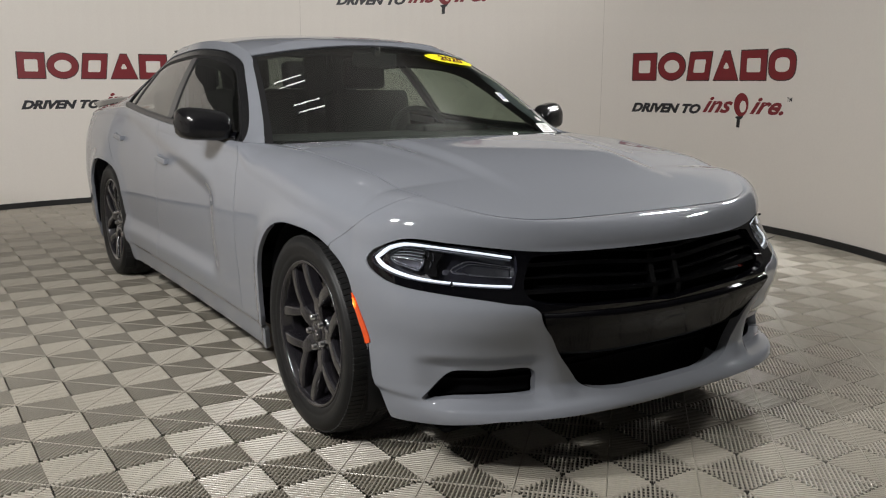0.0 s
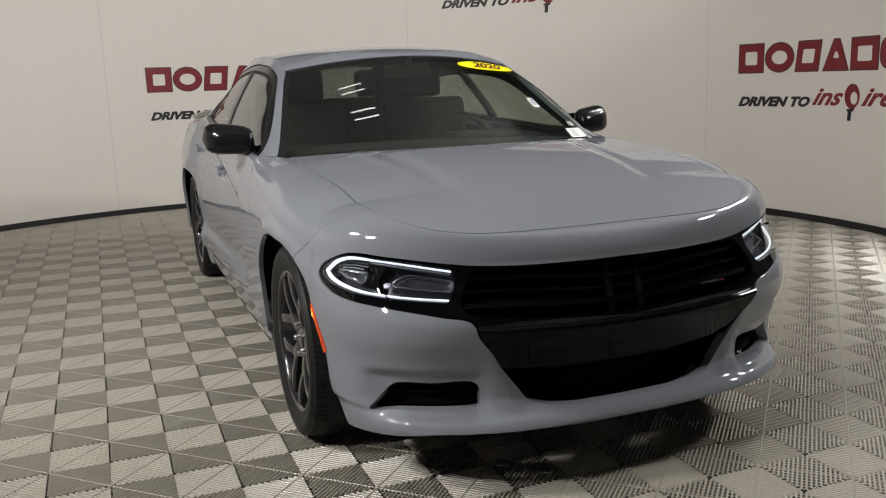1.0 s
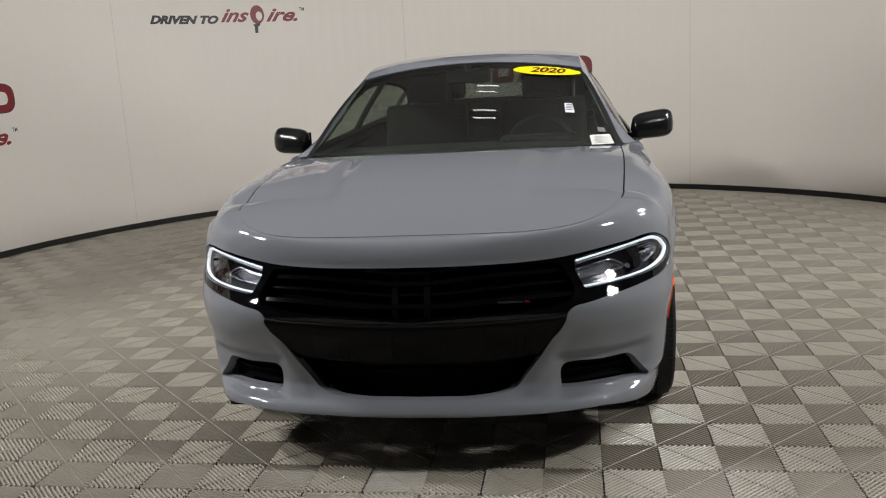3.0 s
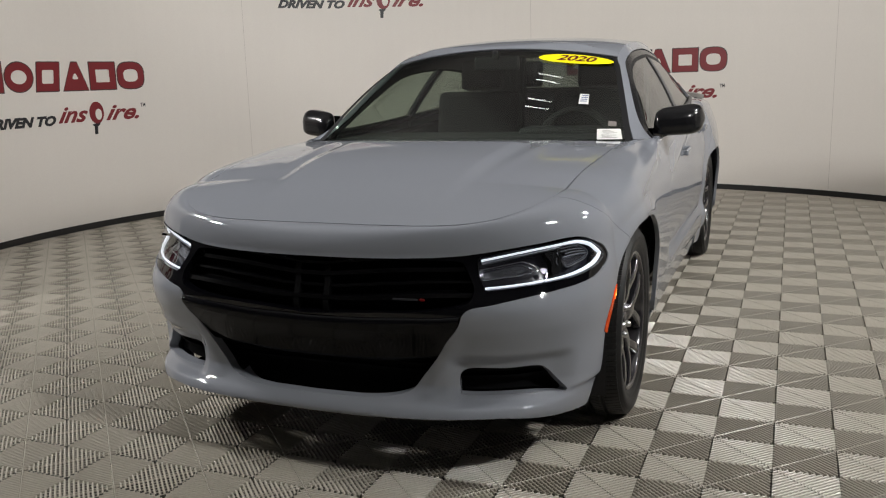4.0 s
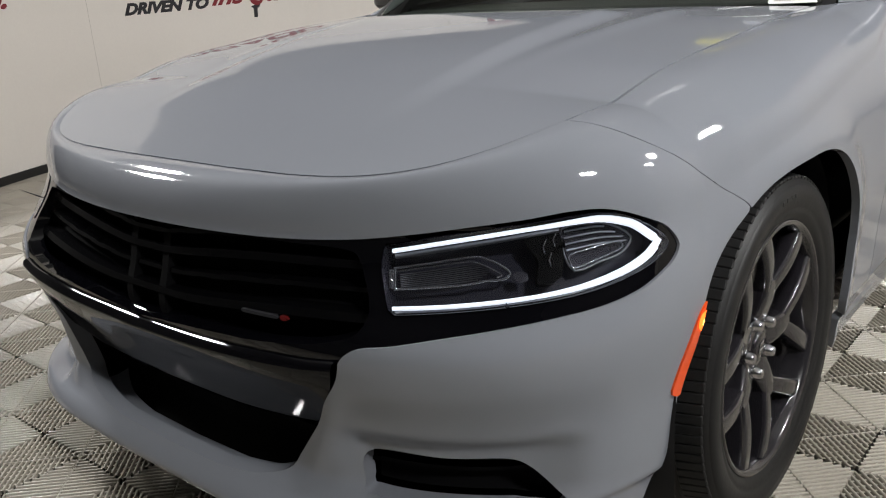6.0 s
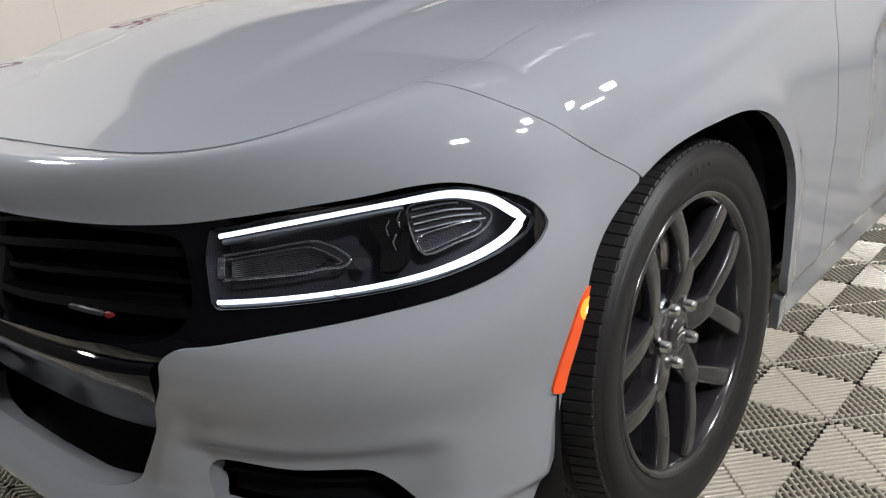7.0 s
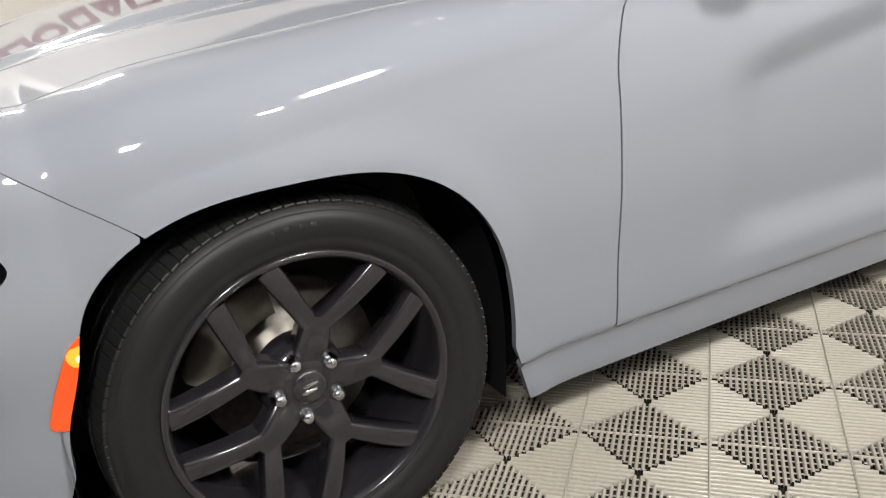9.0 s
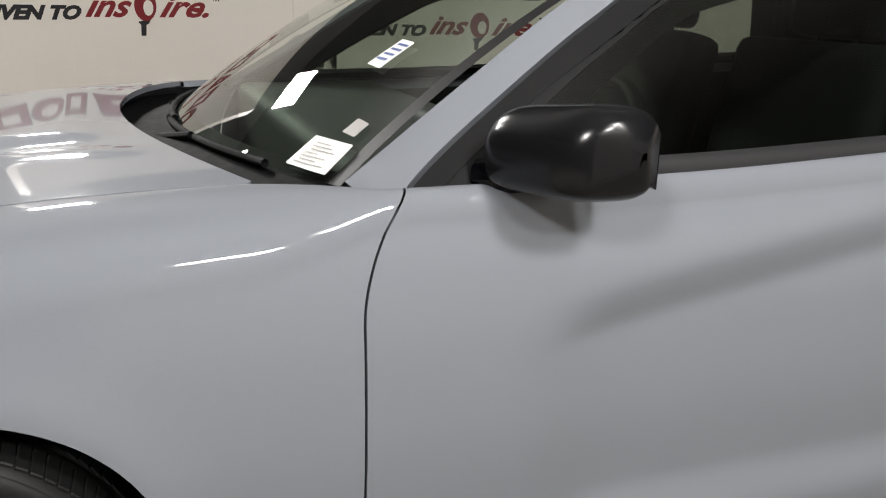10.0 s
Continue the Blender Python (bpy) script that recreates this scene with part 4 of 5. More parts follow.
def build_wheel():
    w = part("wheel", rim_sheet(), ALLOY, CAR, "dark grey alloy wheel with five forked spokes")
    tyre = part("tyre", tyre_sheet(), RUBBER, w, "black rubber tyre")
    tb = tread_block()
    src_v = np.array([v.co[:] for v in tb.vertices])
    src_f = [tuple(p.vertices) for p in tb.polygons]
    vs, fs = [], []
    for i in range(108):
        a = 2 * math.pi * i / 108
        c, s = math.cos(a), math.sin(a)
        fs += [tuple(k + len(vs) * len(src_v) for k in f) for f in src_f]
        vs.append(np.stack([src_v[:, 0], src_v[:, 1] * c - src_v[:, 2] * s, src_v[:, 1] * s + src_v[:, 2] * c], -1))
    tagged(part("tread", mesh_of("tread", np.concatenate(vs), fs, False), RUBBER, w), kind="stuff")
    for i in range(5):
        part("spoke", spoke(math.radians(77 + 72 * i)), ALLOY, w)
    part("hub", lathe([(0.01, 0.085), (0.060, 0.080), (0.073, 0.066), (0.076, 0.04), (0.076, 0.0)], 40), ALLOY, w)
    part("centre_cap", lathe([(0.074, 0.033), (0.080, 0.032), (0.083, 0.027), (0.0835, 0.0)], 32), ALLOY, w, "dark centre cap")
    for k in (-0.0062, 0.0062):
        bm = bmesh.new()
        box(bm, (0.0015, 0.030, 0.0085), (0.0845, 0.3 * k, k), 0.0, Matrix.Rotation(0.12, 4, "X"))
        part("cap_stripe", bm, CHROME, w)
    for i in range(5):
        a = math.radians(41 + 72 * i)
        s = lathe([(0.050, 0.0148), (0.078, 0.0148), (0.080, 0.0136), (0.090, 0.0115), (0.094, 0.007), (0.0950, 0.0)], 12)
        s.v[:, 1] += 0.0575 * math.cos(a)
        s.v[:, 2] += 0.0575 * math.sin(a)
        part("lug_nut", s, CHROME, w, "chrome lug nut")
    part("brake_disc", lathe([(-0.02, 0.0), (-0.02, 0.09), (-0.03, 0.09), (-0.03, 0.172), (-0.055, 0.172), (-0.055, 0.08)], 64), STEEL, w, "grey steel brake disc")
    a = np.linspace(math.radians(100), math.radians(170), 14)
    g = np.array([[(x, r * math.cos(t), r * math.sin(t)) for x, r in ((-0.075, 0.12), (-0.005, 0.12), (0.012, 0.13), (0.012, 0.185), (-0.005, 0.198), (-0.075, 0.198), (-0.075, 0.12))] for t in a])
    cal = Sheet.grid(g)
    cal.f += [tuple(range(6)), tuple(13 * 7 + i for i in range(5, -1, -1))]
    part("brake_caliper", cal, CALIPER, w, "dark grey brake caliper")
    for k, wide in enumerate((0.016, 0.007, 0.013, 0.009)):
        t = math.radians(84 + 4.2 * k)
        bm = bmesh.new()
        box(bm, (0.0012, wide * 0.7, 0.008), (0.1236, 0, 0.316), 0.0004, None, 1)
        bm.transform(Matrix.Rotation(t - math.pi / 2, 4, "X"))
        part("sidewall_mark", bm, MARKG, tyre, "worn pale sidewall mark")
    part("valve_stem", tube([(0.085, 0.0, -0.245), (0.100, 0.0, -0.232)], 0.004, 6), RUBBER, w)
    return w


WHEEL = build_wheel()
WX, WZ = 0.797, 0.357


def place_wheel(ob, m):
    made = copy_thing(ob, m)
    made.parent = CAR
    return made


WHEEL.matrix_basis = pose(WX, 0, WZ)
place_wheel(WHEEL, pose(WX, 3.052, WZ, 40))
place_wheel(WHEEL, pose(-WX, 0, WZ, 0, 0, 180))
place_wheel(WHEEL, pose(-WX, 3.052, WZ, 25, 0, 180))

# ---- mirrors, handles, wipers, cowl ----
def mirror_shell():
    """The housing: rounded, tapering towards the door."""
    n, m = 36, 22
    u = np.linspace(0, 2 * math.pi, n + 1)
    g = []
    for s in np.linspace(0, 1, m):
        x = 0.842 + 0.218 * s
        e = max(1e-3, (1 - (2 * abs(s - 0.47) / (0.94 if s < 0.47 else 1.06)) ** 4.5)) ** (1 / 2.6)
        hz = (0.063 + 0.010 * s) * e
        hy = (0.060 + 0.018 * s) * e
        zc = 1.049 + 0.016 * s
        yc = 0.915 + 0.095 * s
        c, k = np.cos(u), np.sin(u)
        rear = np.where(c > 0, 0.64, 1.28)
        g.append(np.stack([np.full(n + 1, x), yc + hy * rear * np.sign(c) * np.abs(c) ** 0.62, zc + hz * np.sign(k) * np.abs(k) ** 0.46 * np.where(c < 0, 1 - 0.25 * c * c, 1) - 0.016 * np.where(c < 0, c * c, 0)], -1))
    return Sheet.grid(np.array(g))


shell = mirror_shell()
for k, s in enumerate((shell, shell.mirrored())):
    ob = part("door_mirror", s, MIRRORM, CAR, "gloss black door mirror")
    foot = tube([(0.83, 0.865, 0.998), (0.87, 0.90, 1.004), (0.905, 0.94, 1.012)], [0.030, 0.026, 0.022], 10)
    gl = Sheet.grid(np.array([[(x, 1.046 + 0.03 * (x - 0.9), z) for x in np.linspace(0.872, 1.035, 6)] for z in np.linspace(1.012, 1.092, 5)]))
    sgn = (lambda a: a) if k == 0 else (lambda a: a.mirrored())
    part("mirror_foot", sgn(foot), GLOSS, ob)
    part("mirror_glass", sgn(gl), CHROME, ob, "mirror glass")


def handle_sheet(y, z):
    x = float(side_x(y, z)) + 0.017
    bm = bmesh.new()
    box(bm, (0.016, 0.17, 0.030), (x, y, z), 0.007, Matrix.Rotation(0.06, 4, "X"), 3)
    box(bm, (0.03, 0.028, 0.034), (x - 0.016, y + 0.075, z + 0.005), 0.006)
    box(bm, (0.03, 0.022, 0.026), (x - 0.016, y - 0.072, z - 0.004), 0.006)
    me = bpy.data.meshes.new("door_handle")
    bm.to_mesh(me)
    bm.free()
    return Sheet([v.co[:] for v in me.vertices], [tuple(p.vertices) for p in me.polygons])


for doors, y, z in ((FRONT_DOORS, 1.845, 0.835), (REAR_DOORS, 2.775, 0.905)):
    h = handle_sheet(y, z)
    for ob, s in zip(doors, (h, h.mirrored())):
        part("door_handle", s, PAINT, ob)
gq = SIDE_GLASS
for doors, way, pane_mat, words in ((FRONT_DOORS, -1, SIDEGLASS, "pale greenish door window glass"), (REAR_DOORS, 1, TINTED, "dark tinted door window glass")):
    g1 = gq.keep(way * (gq.v[:, 1] - 1.90 - 0.40 * (gq.v[:, 2] - 1.1)))
    for ob, s in zip(doors, (g1, g1.mirrored())):
        part("window_glass", s, pane_mat, ob, words)
belt = np.linspace(0.86, 3.0, 60)
strip = Sheet.grid(np.stack([np.stack([TOPX(belt) + o, belt, TOPZ(belt) + z], -1) for o, z in ((0.004, -0.003), (0.005, 0.003), (0.003, 0.018), (-0.004, 0.026), (-0.014, 0.027))], 0))
both("belt_moulding", strip, MOULD, "dark grey belt moulding")

_u = np.linspace(0, 1, 24)
cx = 0.775 * _u
a = np.stack([cx, hood_rear(cx) - 0.03, hood_z(cx, hood_rear(cx)) - 0.035], -1)
b = np.stack([cx, hood_rear(cx) + 0.02, hood_z(cx, hood_rear(cx)) - 0.055], -1)
c = np.stack([0.786 * _u, 0.47 + 0.188 * _u**2, 0.978 + 0 * _u], -1)
d = np.stack([0.786 * _u, 0.50 + 0.188 * _u**2, 0.995 + 0 * _u], -1)
whole("cowl", Sheet.grid(np.stack([a, b, c, d], 0)), DARK, "black plastic cowl below the windscreen")


def ws_at(x, v, off=0.0):
    """A place on the windscreen at width x and share v of its height."""
    u = x / (0.786 + (0.598 - 0.786) * v)
    for _ in range(2):
        p0 = np.array([0.786 * u, 0.465 + 0.188 * u * u, 0.985])
        p1 = np.array([0.598 * u, 1.195 + 0.117 * u * u, 1.434 - 0.058 * u * u])
    p = p0 + (p1 - p0) * v
    bul = 0.032 * 4 * v * (1 - v)
    return p + np.array([0, -bul * 0.5, bul * 0.8]) + np.array([0.15 * u, -0.52, 0.84]) * off


for x0, x1 in ((-0.60, 0.02), (-0.04, 0.60)):
    xs = np.linspace(x0, x1, 12)
    blade = tube([ws_at(x, -0.015 + 0.02 * (x - x0), 0.004) for x in xs], 0.008, 8)
    w = part("wiper", blade, DARK, CAR, "black windscreen wiper")
    xp = x0 + 0.05
    arm = tube([ws_at(xp, -0.09, 0.0), ws_at(xp + 0.10, -0.06, 0.008), ws_at((x0 + x1) / 2, -0.01, 0.010)], [0.011, 0.010, 0.008], 8)
    part("wiper_arm", arm, DARK, w)
    part("wiper_pivot", tube([ws_at(xp, -0.10, -0.02), ws_at(xp, -0.09, 0.008)], 0.014, 12), SATIN, w)

# ---- cabin ----
bm = bmesh.new()
box(bm, (1.46, 0.46, 0.20), (0, 0.92, 0.895), 0.05, None, 4)
box(bm, (0.40, 0.20, 0.10), (0.37, 1.06, 0.975), 0.035, None, 4)
box(bm, (0.30, 0.18, 0.40), (0, 1.10, 0.76), 0.03, None, 3)
part("dashboard", bm, TRIM, CAR, "black dashboard")
t = np.linspace(0, 2 * math.pi, 33)
ring = np.stack([0.37 + 0.185 * np.cos(t), 1.30 + 0.185 * np.sin(t) * 0.42, 0.93 + 0.185 * np.sin(t) * 0.907], -1)
sw = part("steering_wheel", tube(ring, 0.016, 10), TRIM, CAR, "black steering wheel")
bm = bmesh.new()
box(bm, (0.16, 0.05, 0.13), (0.37, 1.29, 0.93), 0.03, Matrix.Rotation(-0.43, 4, "X"), 3)
box(bm, (0.33, 0.02, 0.035), (0.37, 1.30, 0.945), 0.008, Matrix.Rotation(-0.43, 4, "X"))
part("steering_hub", bm, TRIM, sw)


def seat(x, y, wide, headrests):
    bm = bmesh.new()
    box(bm, (wide, 0.50, 0.16), (x, y, 0.50), 0.05, None, 4)
    box(bm, (wide, 0.15, 0.66), (x, y + 0.27, 0.86), 0.06, Matrix.Rotation(-0.22, 4, "X"), 4)
    ob = part("seat", bm, SEAT, CAR, "black cloth seat")
    for hx in headrests:
        bm = bmesh.new()
        box(bm, (0.26, 0.10, 0.18), (hx, y + 0.375, 1.285), 0.045, Matrix.Rotation(-0.15, 4, "X"), 4)
        part("headrest", bm, SEAT, ob)
        for s in (-0.06, 0.06):
            part("headrest_post", tube([(hx + s, y + 0.35, 1.14), (hx + s, y + 0.365, 1.22)], 0.006, 8), CHROME, ob)


seat(0.37, 1.62, 0.52, (0.37,))
seat(-0.37, 1.62, 0.52, (-0.37,))
seat(0.0, 2.52, 1.30, (0.36, -0.36))
bm = bmesh.new()
box(bm, (1.5, 2.6, 0.03), (0, 2.1, 0.36))
part("cabin_floor", bm, TRIM, CAR)
inner_skin = GREEN.keep(0.10 - edge_dist(GREEN)).moved(-0.03)
both("pillar_trim", Sheet(inner_skin.v, [f[::-1] for f in inner_skin.f]), SATIN)
rl = ROOF.moved(-0.035)
whole("headliner", Sheet(rl.v, [f[::-1] for f in rl.f]), TRIM)
dt = WRAP.keep(np.minimum.reduce([Y_ - 0.75, 3.2 - Y_, Z_ - 0.35])).moved(-0.07)
both("door_lining", Sheet(dt.v, [f[::-1] for f in dt.f]), TRIM)
bm = bmesh.new()
box(bm, (1.4, 0.7, 0.04), (0, 3.25, 1.03), 0.01)
part("parcel_shelf", bm, TRIM, CAR)
bm = bmesh.new()
box(bm, (0.24, 0.03, 0.07), (0, 1.16, 1.345), 0.014, None, 3)
box(bm, (0.03, 0.05, 0.05), (0, 1.15, 1.385), 0.01)
part("rear_view_mirror", bm, SATIN, CAR, "black interior mirror")


def ws_patch(name, poly, mat, off, label=""):
    """A flat sticker on the glass, cut to a (x, v) outline."""
    g = np.array([[(*ws_at(x, v, off), x, v) for x in np.linspace(poly[:, 0].min(), poly[:, 0].max(), 30)] for v in np.linspace(poly[:, 1].min(), poly[:, 1].max(), 14)])
    s = Sheet.grid(g)
    s = s.keep(inside(poly, s.v[:, 3:5]) + 1e-4)
    return part(name, s, mat, CAR, label)


def ws_text(body, size, x, v, mat, parent, rise=1 / 0.86):
    cu = bpy.data.curves.new("print", "FONT")
    cu.body, cu.size, cu.align_x, cu.align_y, cu.shear, cu.offset = body, size, "CENTER", "CENTER", 0.25, 0.0022
    tmp = bpy.data.objects.new("print", cu)
    scene.collection.objects.link(tmp)
    me = bpy.data.meshes.new_from_object(tmp.evaluated_get(bpy.context.evaluated_depsgraph_get()))
    bpy.data.objects.remove(tmp)
    for p in me.vertices:
        p.co = ws_at(x + p.co.x, v + p.co.y * rise, 0.0055)
    me.materials.clear()
    me.materials.append(mat)
    ob = new("sticker_print", me)
    ob.parent = parent
    return ob


t = np.linspace(0, 2 * math.pi, 49)[:-1]
OX, OV = 0.425, 0.832
oval = ws_patch("year_sticker", np.stack([OX + 0.178 * np.cos(t), OV + 0.062 * np.sin(t)], -1), YELLOW, 0.003, "oval yellow year sticker with dark red digits")
ws_text("2020", 0.088, OX, OV, INKRED, oval)
pap = ws_patch("paper_label", np.array([(0.640, 0.015), (0.745, 0.012), (0.727, 0.098), (0.630, 0.100)]), PAPER, 0.003, "white paper label with grey print")
for n in range(7):
    y0, x0, x1 = 0.024 + 0.0095 * n, 0.652 + 0.006 * (n % 3 == 1), (0.725, 0.700, 0.716, 0.690, 0.722, 0.708, 0.696)[n] - 0.0012 * n
    bar_ = ws_patch("print_bar", np.array([(x0, y0), (x1, y0), (x1, y0 + 0.0026), (x0, y0 + 0.0026)]), GREYV, 0.0045)
    bar_.parent = pap
small = ws_patch("service_sticker", np.array([(0.518, 0.325), (0.562, 0.318), (0.552, 0.418), (0.512, 0.422)]), PAPER, 0.003, "small pale service sticker with blue print")
for n in range(4):
    v0 = 0.345 + 0.018 * n
    bar_ = ws_patch("print_bar", np.array([(0.522, v0), (0.552, v0 - 0.002), (0.552, v0 + 0.005), (0.522, v0 + 0.007)]), BLUEP, 0.0045)
    bar_.parent = small
ws_patch("code_sticker", np.array([(0.672, 0.125), (0.708, 0.118), (0.702, 0.160), (0.668, 0.168)]), GREYV, 0.003, "small grey code sticker")

# ---- wall signs ----
def wall_mesh(v2, f, centre, base, off):
    """A flat drawing, bent onto the round wall. x runs to the viewer's right."""
    v = []
    for x, y in v2:
        a = centre - x / CR
        v.append(on_wall(a, base + y, off))
    return mesh_of("sign", v, f, False)


def outline_sheet(poly, hole=None):
    """A filled outline, sliced so that it can bend, with a hole where one is given."""
    p = np.array(poly, float)
    xs = np.linspace(p[:, 0].min() - 0.01, p[:, 0].max() + 0.01, 24)
    ys = np.linspace(p[:, 1].min() - 0.01, p[:, 1].max() + 0.01, 24)
    X, Y = np.meshgrid(xs, ys)
    s = Sheet.grid(np.stack([X, Y], -1))
    s = s.keep(inside(p, s.v[:, :2]))
    return s if hole is None else s.keep(-inside(np.array(hole, float), s.v[:, :2]))


def text_shape(body, size, shear, width, bold=0.006):
    cu = bpy.data.curves.new("words", "FONT")
    cu.body, cu.size, cu.shear, cu.resolution_u = body, size, shear, 3
    cu.offset = bold
    tmp = bpy.data.objects.new("words", cu)
    scene.collection.objects.link(tmp)
    me = bpy.data.meshes.new_from_object(tmp.evaluated_get(bpy.context.evaluated_depsgraph_get()))
    bpy.data.objects.remove(tmp)
    v = np.array([p.co[:2] for p in me.vertices])
    f = [tuple(p.vertices) for p in me.polygons]
    v[:, 0] = (v[:, 0] - v[:, 0].min()) * width / (v[:, 0].max() - v[:, 0].min())
    return v, f


def sign(centre_deg, base, tilt=0.0):
    c = math.radians(centre_deg)
    top = new("wall_sign")
    tagged(top, "red and black slogan lettering on the curved wall", "wall sign", "wall signs")
    W = 1.76

    def add(name, v, f, mat, off, label=""):
        v = np.array(v, float)[:, :2].copy()
        ob = part(name, wall_mesh(v - (W / 2, 0), f, c, base, off), mat, top, label)
        return ob

    # six plain red frame shapes in place of the name
    h = 0.262
    x = 0.0
    t = np.linspace(0, 2 * math.pi, 33)[:-1]
    for k, (w, lean) in enumerate(((0.27, 0.0), (0.31, 0), (0.28, 0.03), (0.28, 0.0), (0.29, 0.0), (0.30, 0))):
        if k in (1, 5):
            outer = np.stack([x + w / 2 + w / 2 * np.sign(np.cos(t)) * np.abs(np.cos(t)) ** (1.0 if k == 1 else 0.7), h / 2 + h / 2 * np.sign(np.sin(t)) * np.abs(np.sin(t)) ** (1.0 if k == 1 else 0.7)], -1)
        elif k == 3:
            outer = np.array([(x, 0), (x + w, 0), (x + w * 0.62, h), (x + w * 0.38, h)])
        else:
            outer = np.array([(x, 0), (x + w - lean, 0), (x + w, h), (x + lean, h)])
        mid_ = outer.mean(0)
        scale_ = lambda d: mid_ + (outer - mid_) * np.array([1 - d / w, 1 - d / h])
        s = outline_sheet(outer, scale_(0.128 if k != 3 else 0.19))
        add("slab_edge", s.v, s.f, EDGEV, 0.0015)
        s = outline_sheet(scale_(0.018), scale_(0.146 if k != 3 else 0.21))
        add("slab", s.v, s.f, RED, 0.003, "plain dark red frame shape")
        x += w + 0.006
    v, f = text_shape("DRIVEN TO", 0.11, 0.35, 0.76, 0.0065)
    v[:, 1] *= 0.082 / (v[:, 1].max() + 1e-6)
    add("slogan", v + (0.01, -0.285), f, INK, 0.002, "black slanted words")
    v, f = text_shape("ins", 0.2, 0.5, 0.325, 0.0055)
    add("slogan", v + (0.79, -0.27), f, RED, 0.002, "red slanted letters")
    v, f = text_shape("ire.", 0.2, 0.5, 0.36, 0.0055)
    add("slogan", v + (1.30, -0.27), f, RED, 0.002, "red slanted letters")
    paddle = np.stack([1.205 + 0.078 * np.cos(t), -0.200 + 0.100 * np.sin(t)], -1)
    s = outline_sheet(paddle)
    add("paddle", s.v, s.f, RED, 0.003, "red round paddle")
    s = outline_sheet(np.stack([1.225 + 0.035 * np.cos(t), -0.215 + 0.050 * np.sin(t)], -1))
    add("paddle_gap", s.v, s.f, WALLP, 0.004)
    s = outline_sheet([(1.145, -0.305), (1.24, -0.285), (1.225, -0.315), (1.205, -0.325), (1.200, -0.395), (1.165, -0.395), (1.168, -0.325)])
    add("paddle_grip", s.v, s.f, INK, 0.003, "black paddle grip")
    v, f = text_shape("TM", 0.05, 0.0, 0.055, 0.001)
    add("slogan", v + (1.685, -0.165), f, INK, 0.002)
    return top


LOW, HIGH = 1.255, 2.345
for deg, base in ((2.0, LOW), (45.4, HIGH), (88.1, LOW), (131.3, HIGH), (174.5, LOW), (208.7, LOW + 0.10)):
    sign(deg, base)


# vertical joints of the wall covering
SEAM = material("wall_joint", (0.50, 0.46, 0.42), rough=0.7)
for n, deg in enumerate((18.0, 62.0, 105.0, 148.0, 190.0)):
    a = math.radians(deg)
    v = [on_wall(a - 0.0004, 0.06, 0.0008), on_wall(a + 0.0004, 0.06, 0.0008), on_wall(a + 0.0004, 2.69, 0.0008), on_wall(a - 0.0004, 2.69, 0.0008)]
    tagged(part("trim", mesh_of("trim", v, [(0, 1, 2, 3)], False), SEAM), "faint vertical joint in the wall covering", kind="structure")

# ---- floor tiles ----
CELL, FX, FY = 0.2004, 1.0245, 0.4293
RIBS, RIBW, THICK = 20, 0.0076, 0.0120


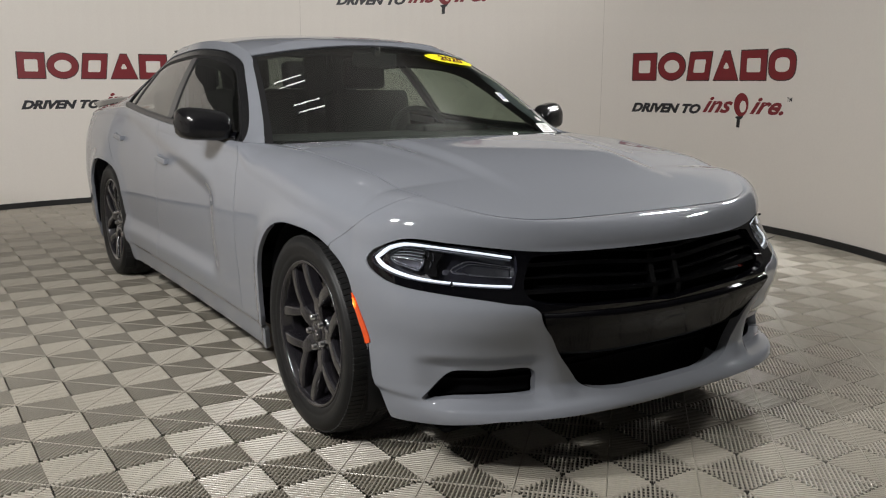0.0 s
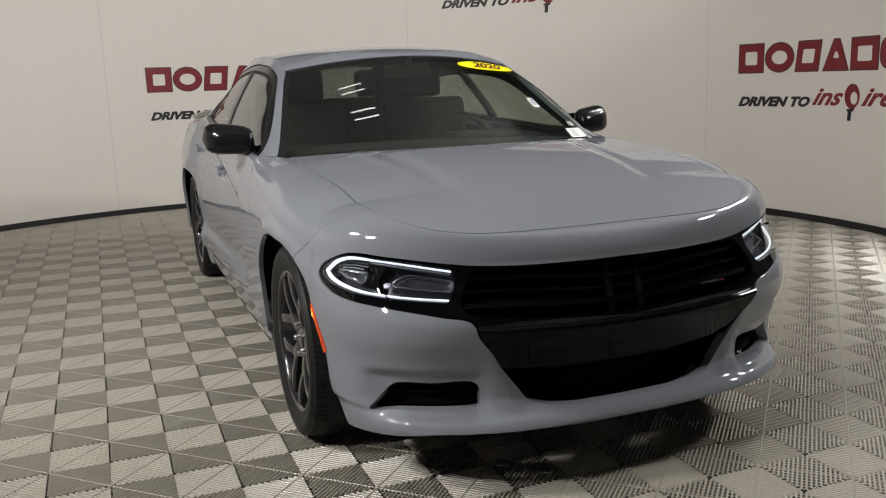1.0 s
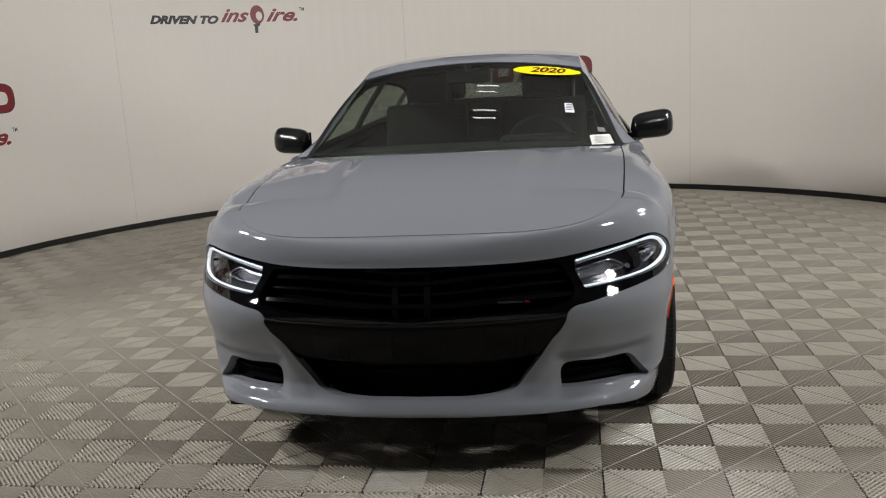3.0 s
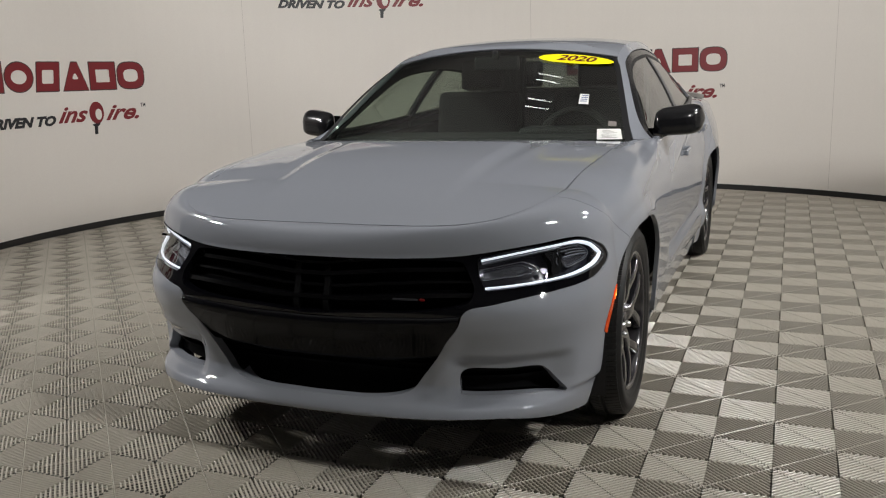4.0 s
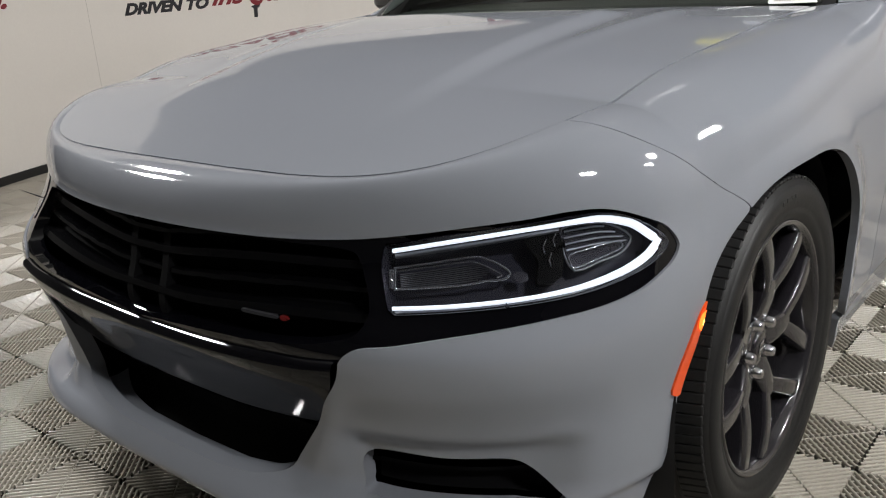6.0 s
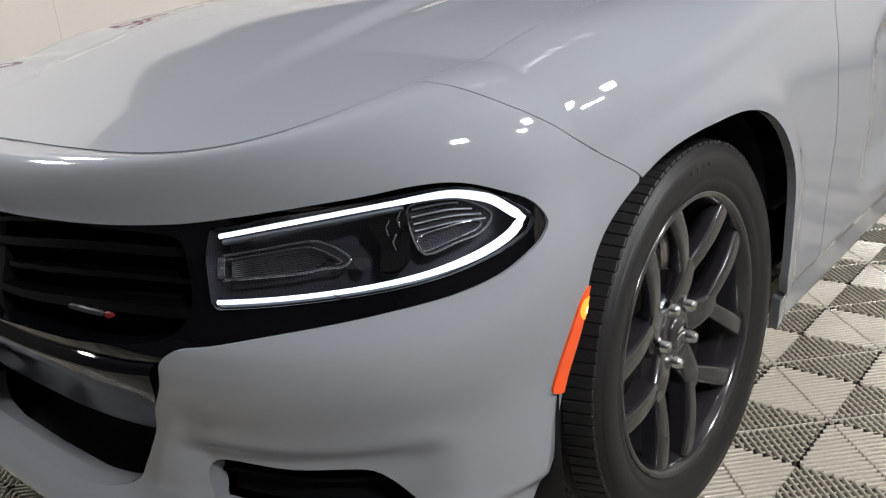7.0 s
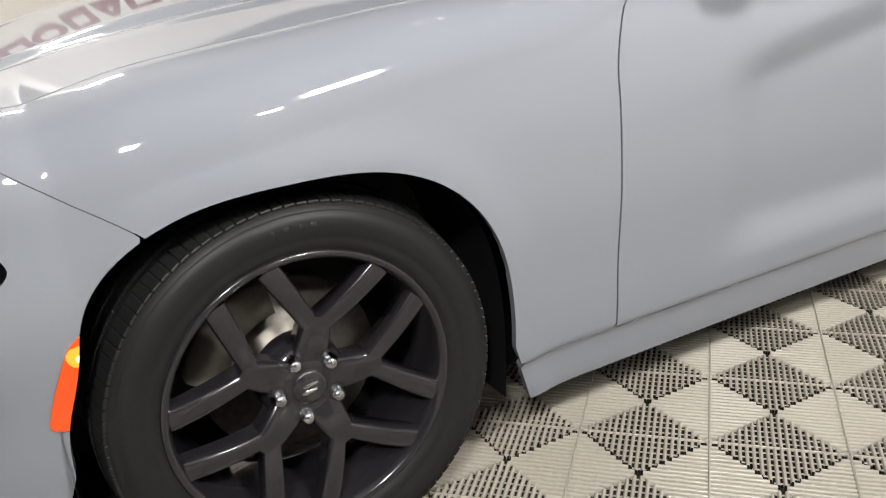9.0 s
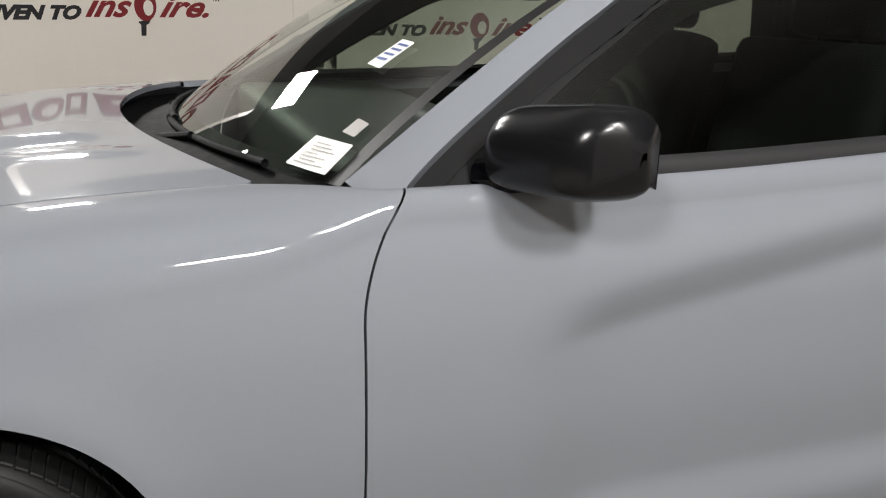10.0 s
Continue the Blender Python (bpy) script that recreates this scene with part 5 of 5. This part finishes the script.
def tile_mesh():
    """Four cells of slanting ribs, parted along each diagonal and tied by low links."""
    v, f = [], []

    def bar(a, b, wide, top, low):
        a, b = np.array(a), np.array(b)
        d = (b - a) / np.linalg.norm(b - a)
        n = np.array([-d[1], d[0]]) * wide / 2
        k = len(v)
        for p in (a, b):
            v.extend((*(p + n * u), top + z) for u, z in ((-1.0, low), (-1.0, -0.0028), (-0.40, 0.0), (0.40, 0.0), (1.0, -0.0028), (1.0, low)))
        f.extend((k + m, k + m + 1, k + m + 7, k + m + 6) for m in range(5))

    for i in (0, 1):
        for j in (0, 1):
            even = (i + j) % 2 == 0
            c = np.array([(i + 0.5) * CELL, (j + 0.5) * CELL])
            spine = np.array([1, 1]) / math.sqrt(2) if even else np.array([1, -1]) / math.sqrt(2)
            rib = np.array([-spine[1], spine[0]])
            h = CELL / math.sqrt(2)
            for k in range(RIBS):
                s = (k + 0.5) / RIBS * 2 - 1
                half = h * (1 - abs(s)) - 0.002
                if half > 0.004:
                    o = c + spine * s * h
                    bar(o - rib * half, o - rib * 0.0022, RIBW, 0.0, -THICK)
                    bar(o + rib * 0.0022, o + rib * half, RIBW, 0.0, -THICK)
            bar(c - spine * (h - 0.002), c + spine * (h - 0.002), 0.0042, 0.0, -0.006)
            for k in range(-6, 7):
                o, half = c + rib * k * 0.0205, h - abs(k) * 0.0205 - 0.004
                n, q = rib * 0.0030, len(v)
                v.extend([(*(o - spine * half - n), -0.0045), (*(o + spine * half - n), -0.0045), (*(o + spine * half + n), -0.0045), (*(o - spine * half + n), -0.0045)])
                f.append((q, q + 1, q + 2, q + 3))
    return mesh_of("tile", v, f)


TILE = tile_mesh()
TILE.materials.append(TILEM)
floor = new("floor")
tagged(floor, "floor of ribbed beige plastic tiles in a chequered weave", kind="structure")
spots = []
for i in range(-16, 14):
    for j in range(-17, 18):
        x, y = FX + 2 * i * CELL, FY + 2 * j * CELL
        mx, my = x + CELL, y + CELL
        if abs(mx) < 5.2 and -6.2 < my < 7.2 and (my < CY - 2.6 or math.hypot(mx - CX, my - CY) < CR + 0.25):
            spots.append((max(abs(mx) - 0.9, 0) + max(abs(my - 0.6) - 1.8, 0), x, y))
spots.sort()
for _, x, y in spots[:300]:
    t = new("tile", TILE)
    t.parent = floor
    t.location = (x, y, 0)
tv = np.array([p.co[:] for p in TILE.vertices])
tf = [tuple(p.vertices) for p in TILE.polygons]
fv, ff = [], []
for n, (_, x, y) in enumerate(spots[300:]):
    fv.append(tv + (x, y, 0))
    ff += [tuple(k + n * len(tv) for k in q) for q in tf]
rest = part("outer_tile", mesh_of("outer_tile", np.concatenate(fv), ff), TILEM, floor)
tagged(rest, kind="stuff")
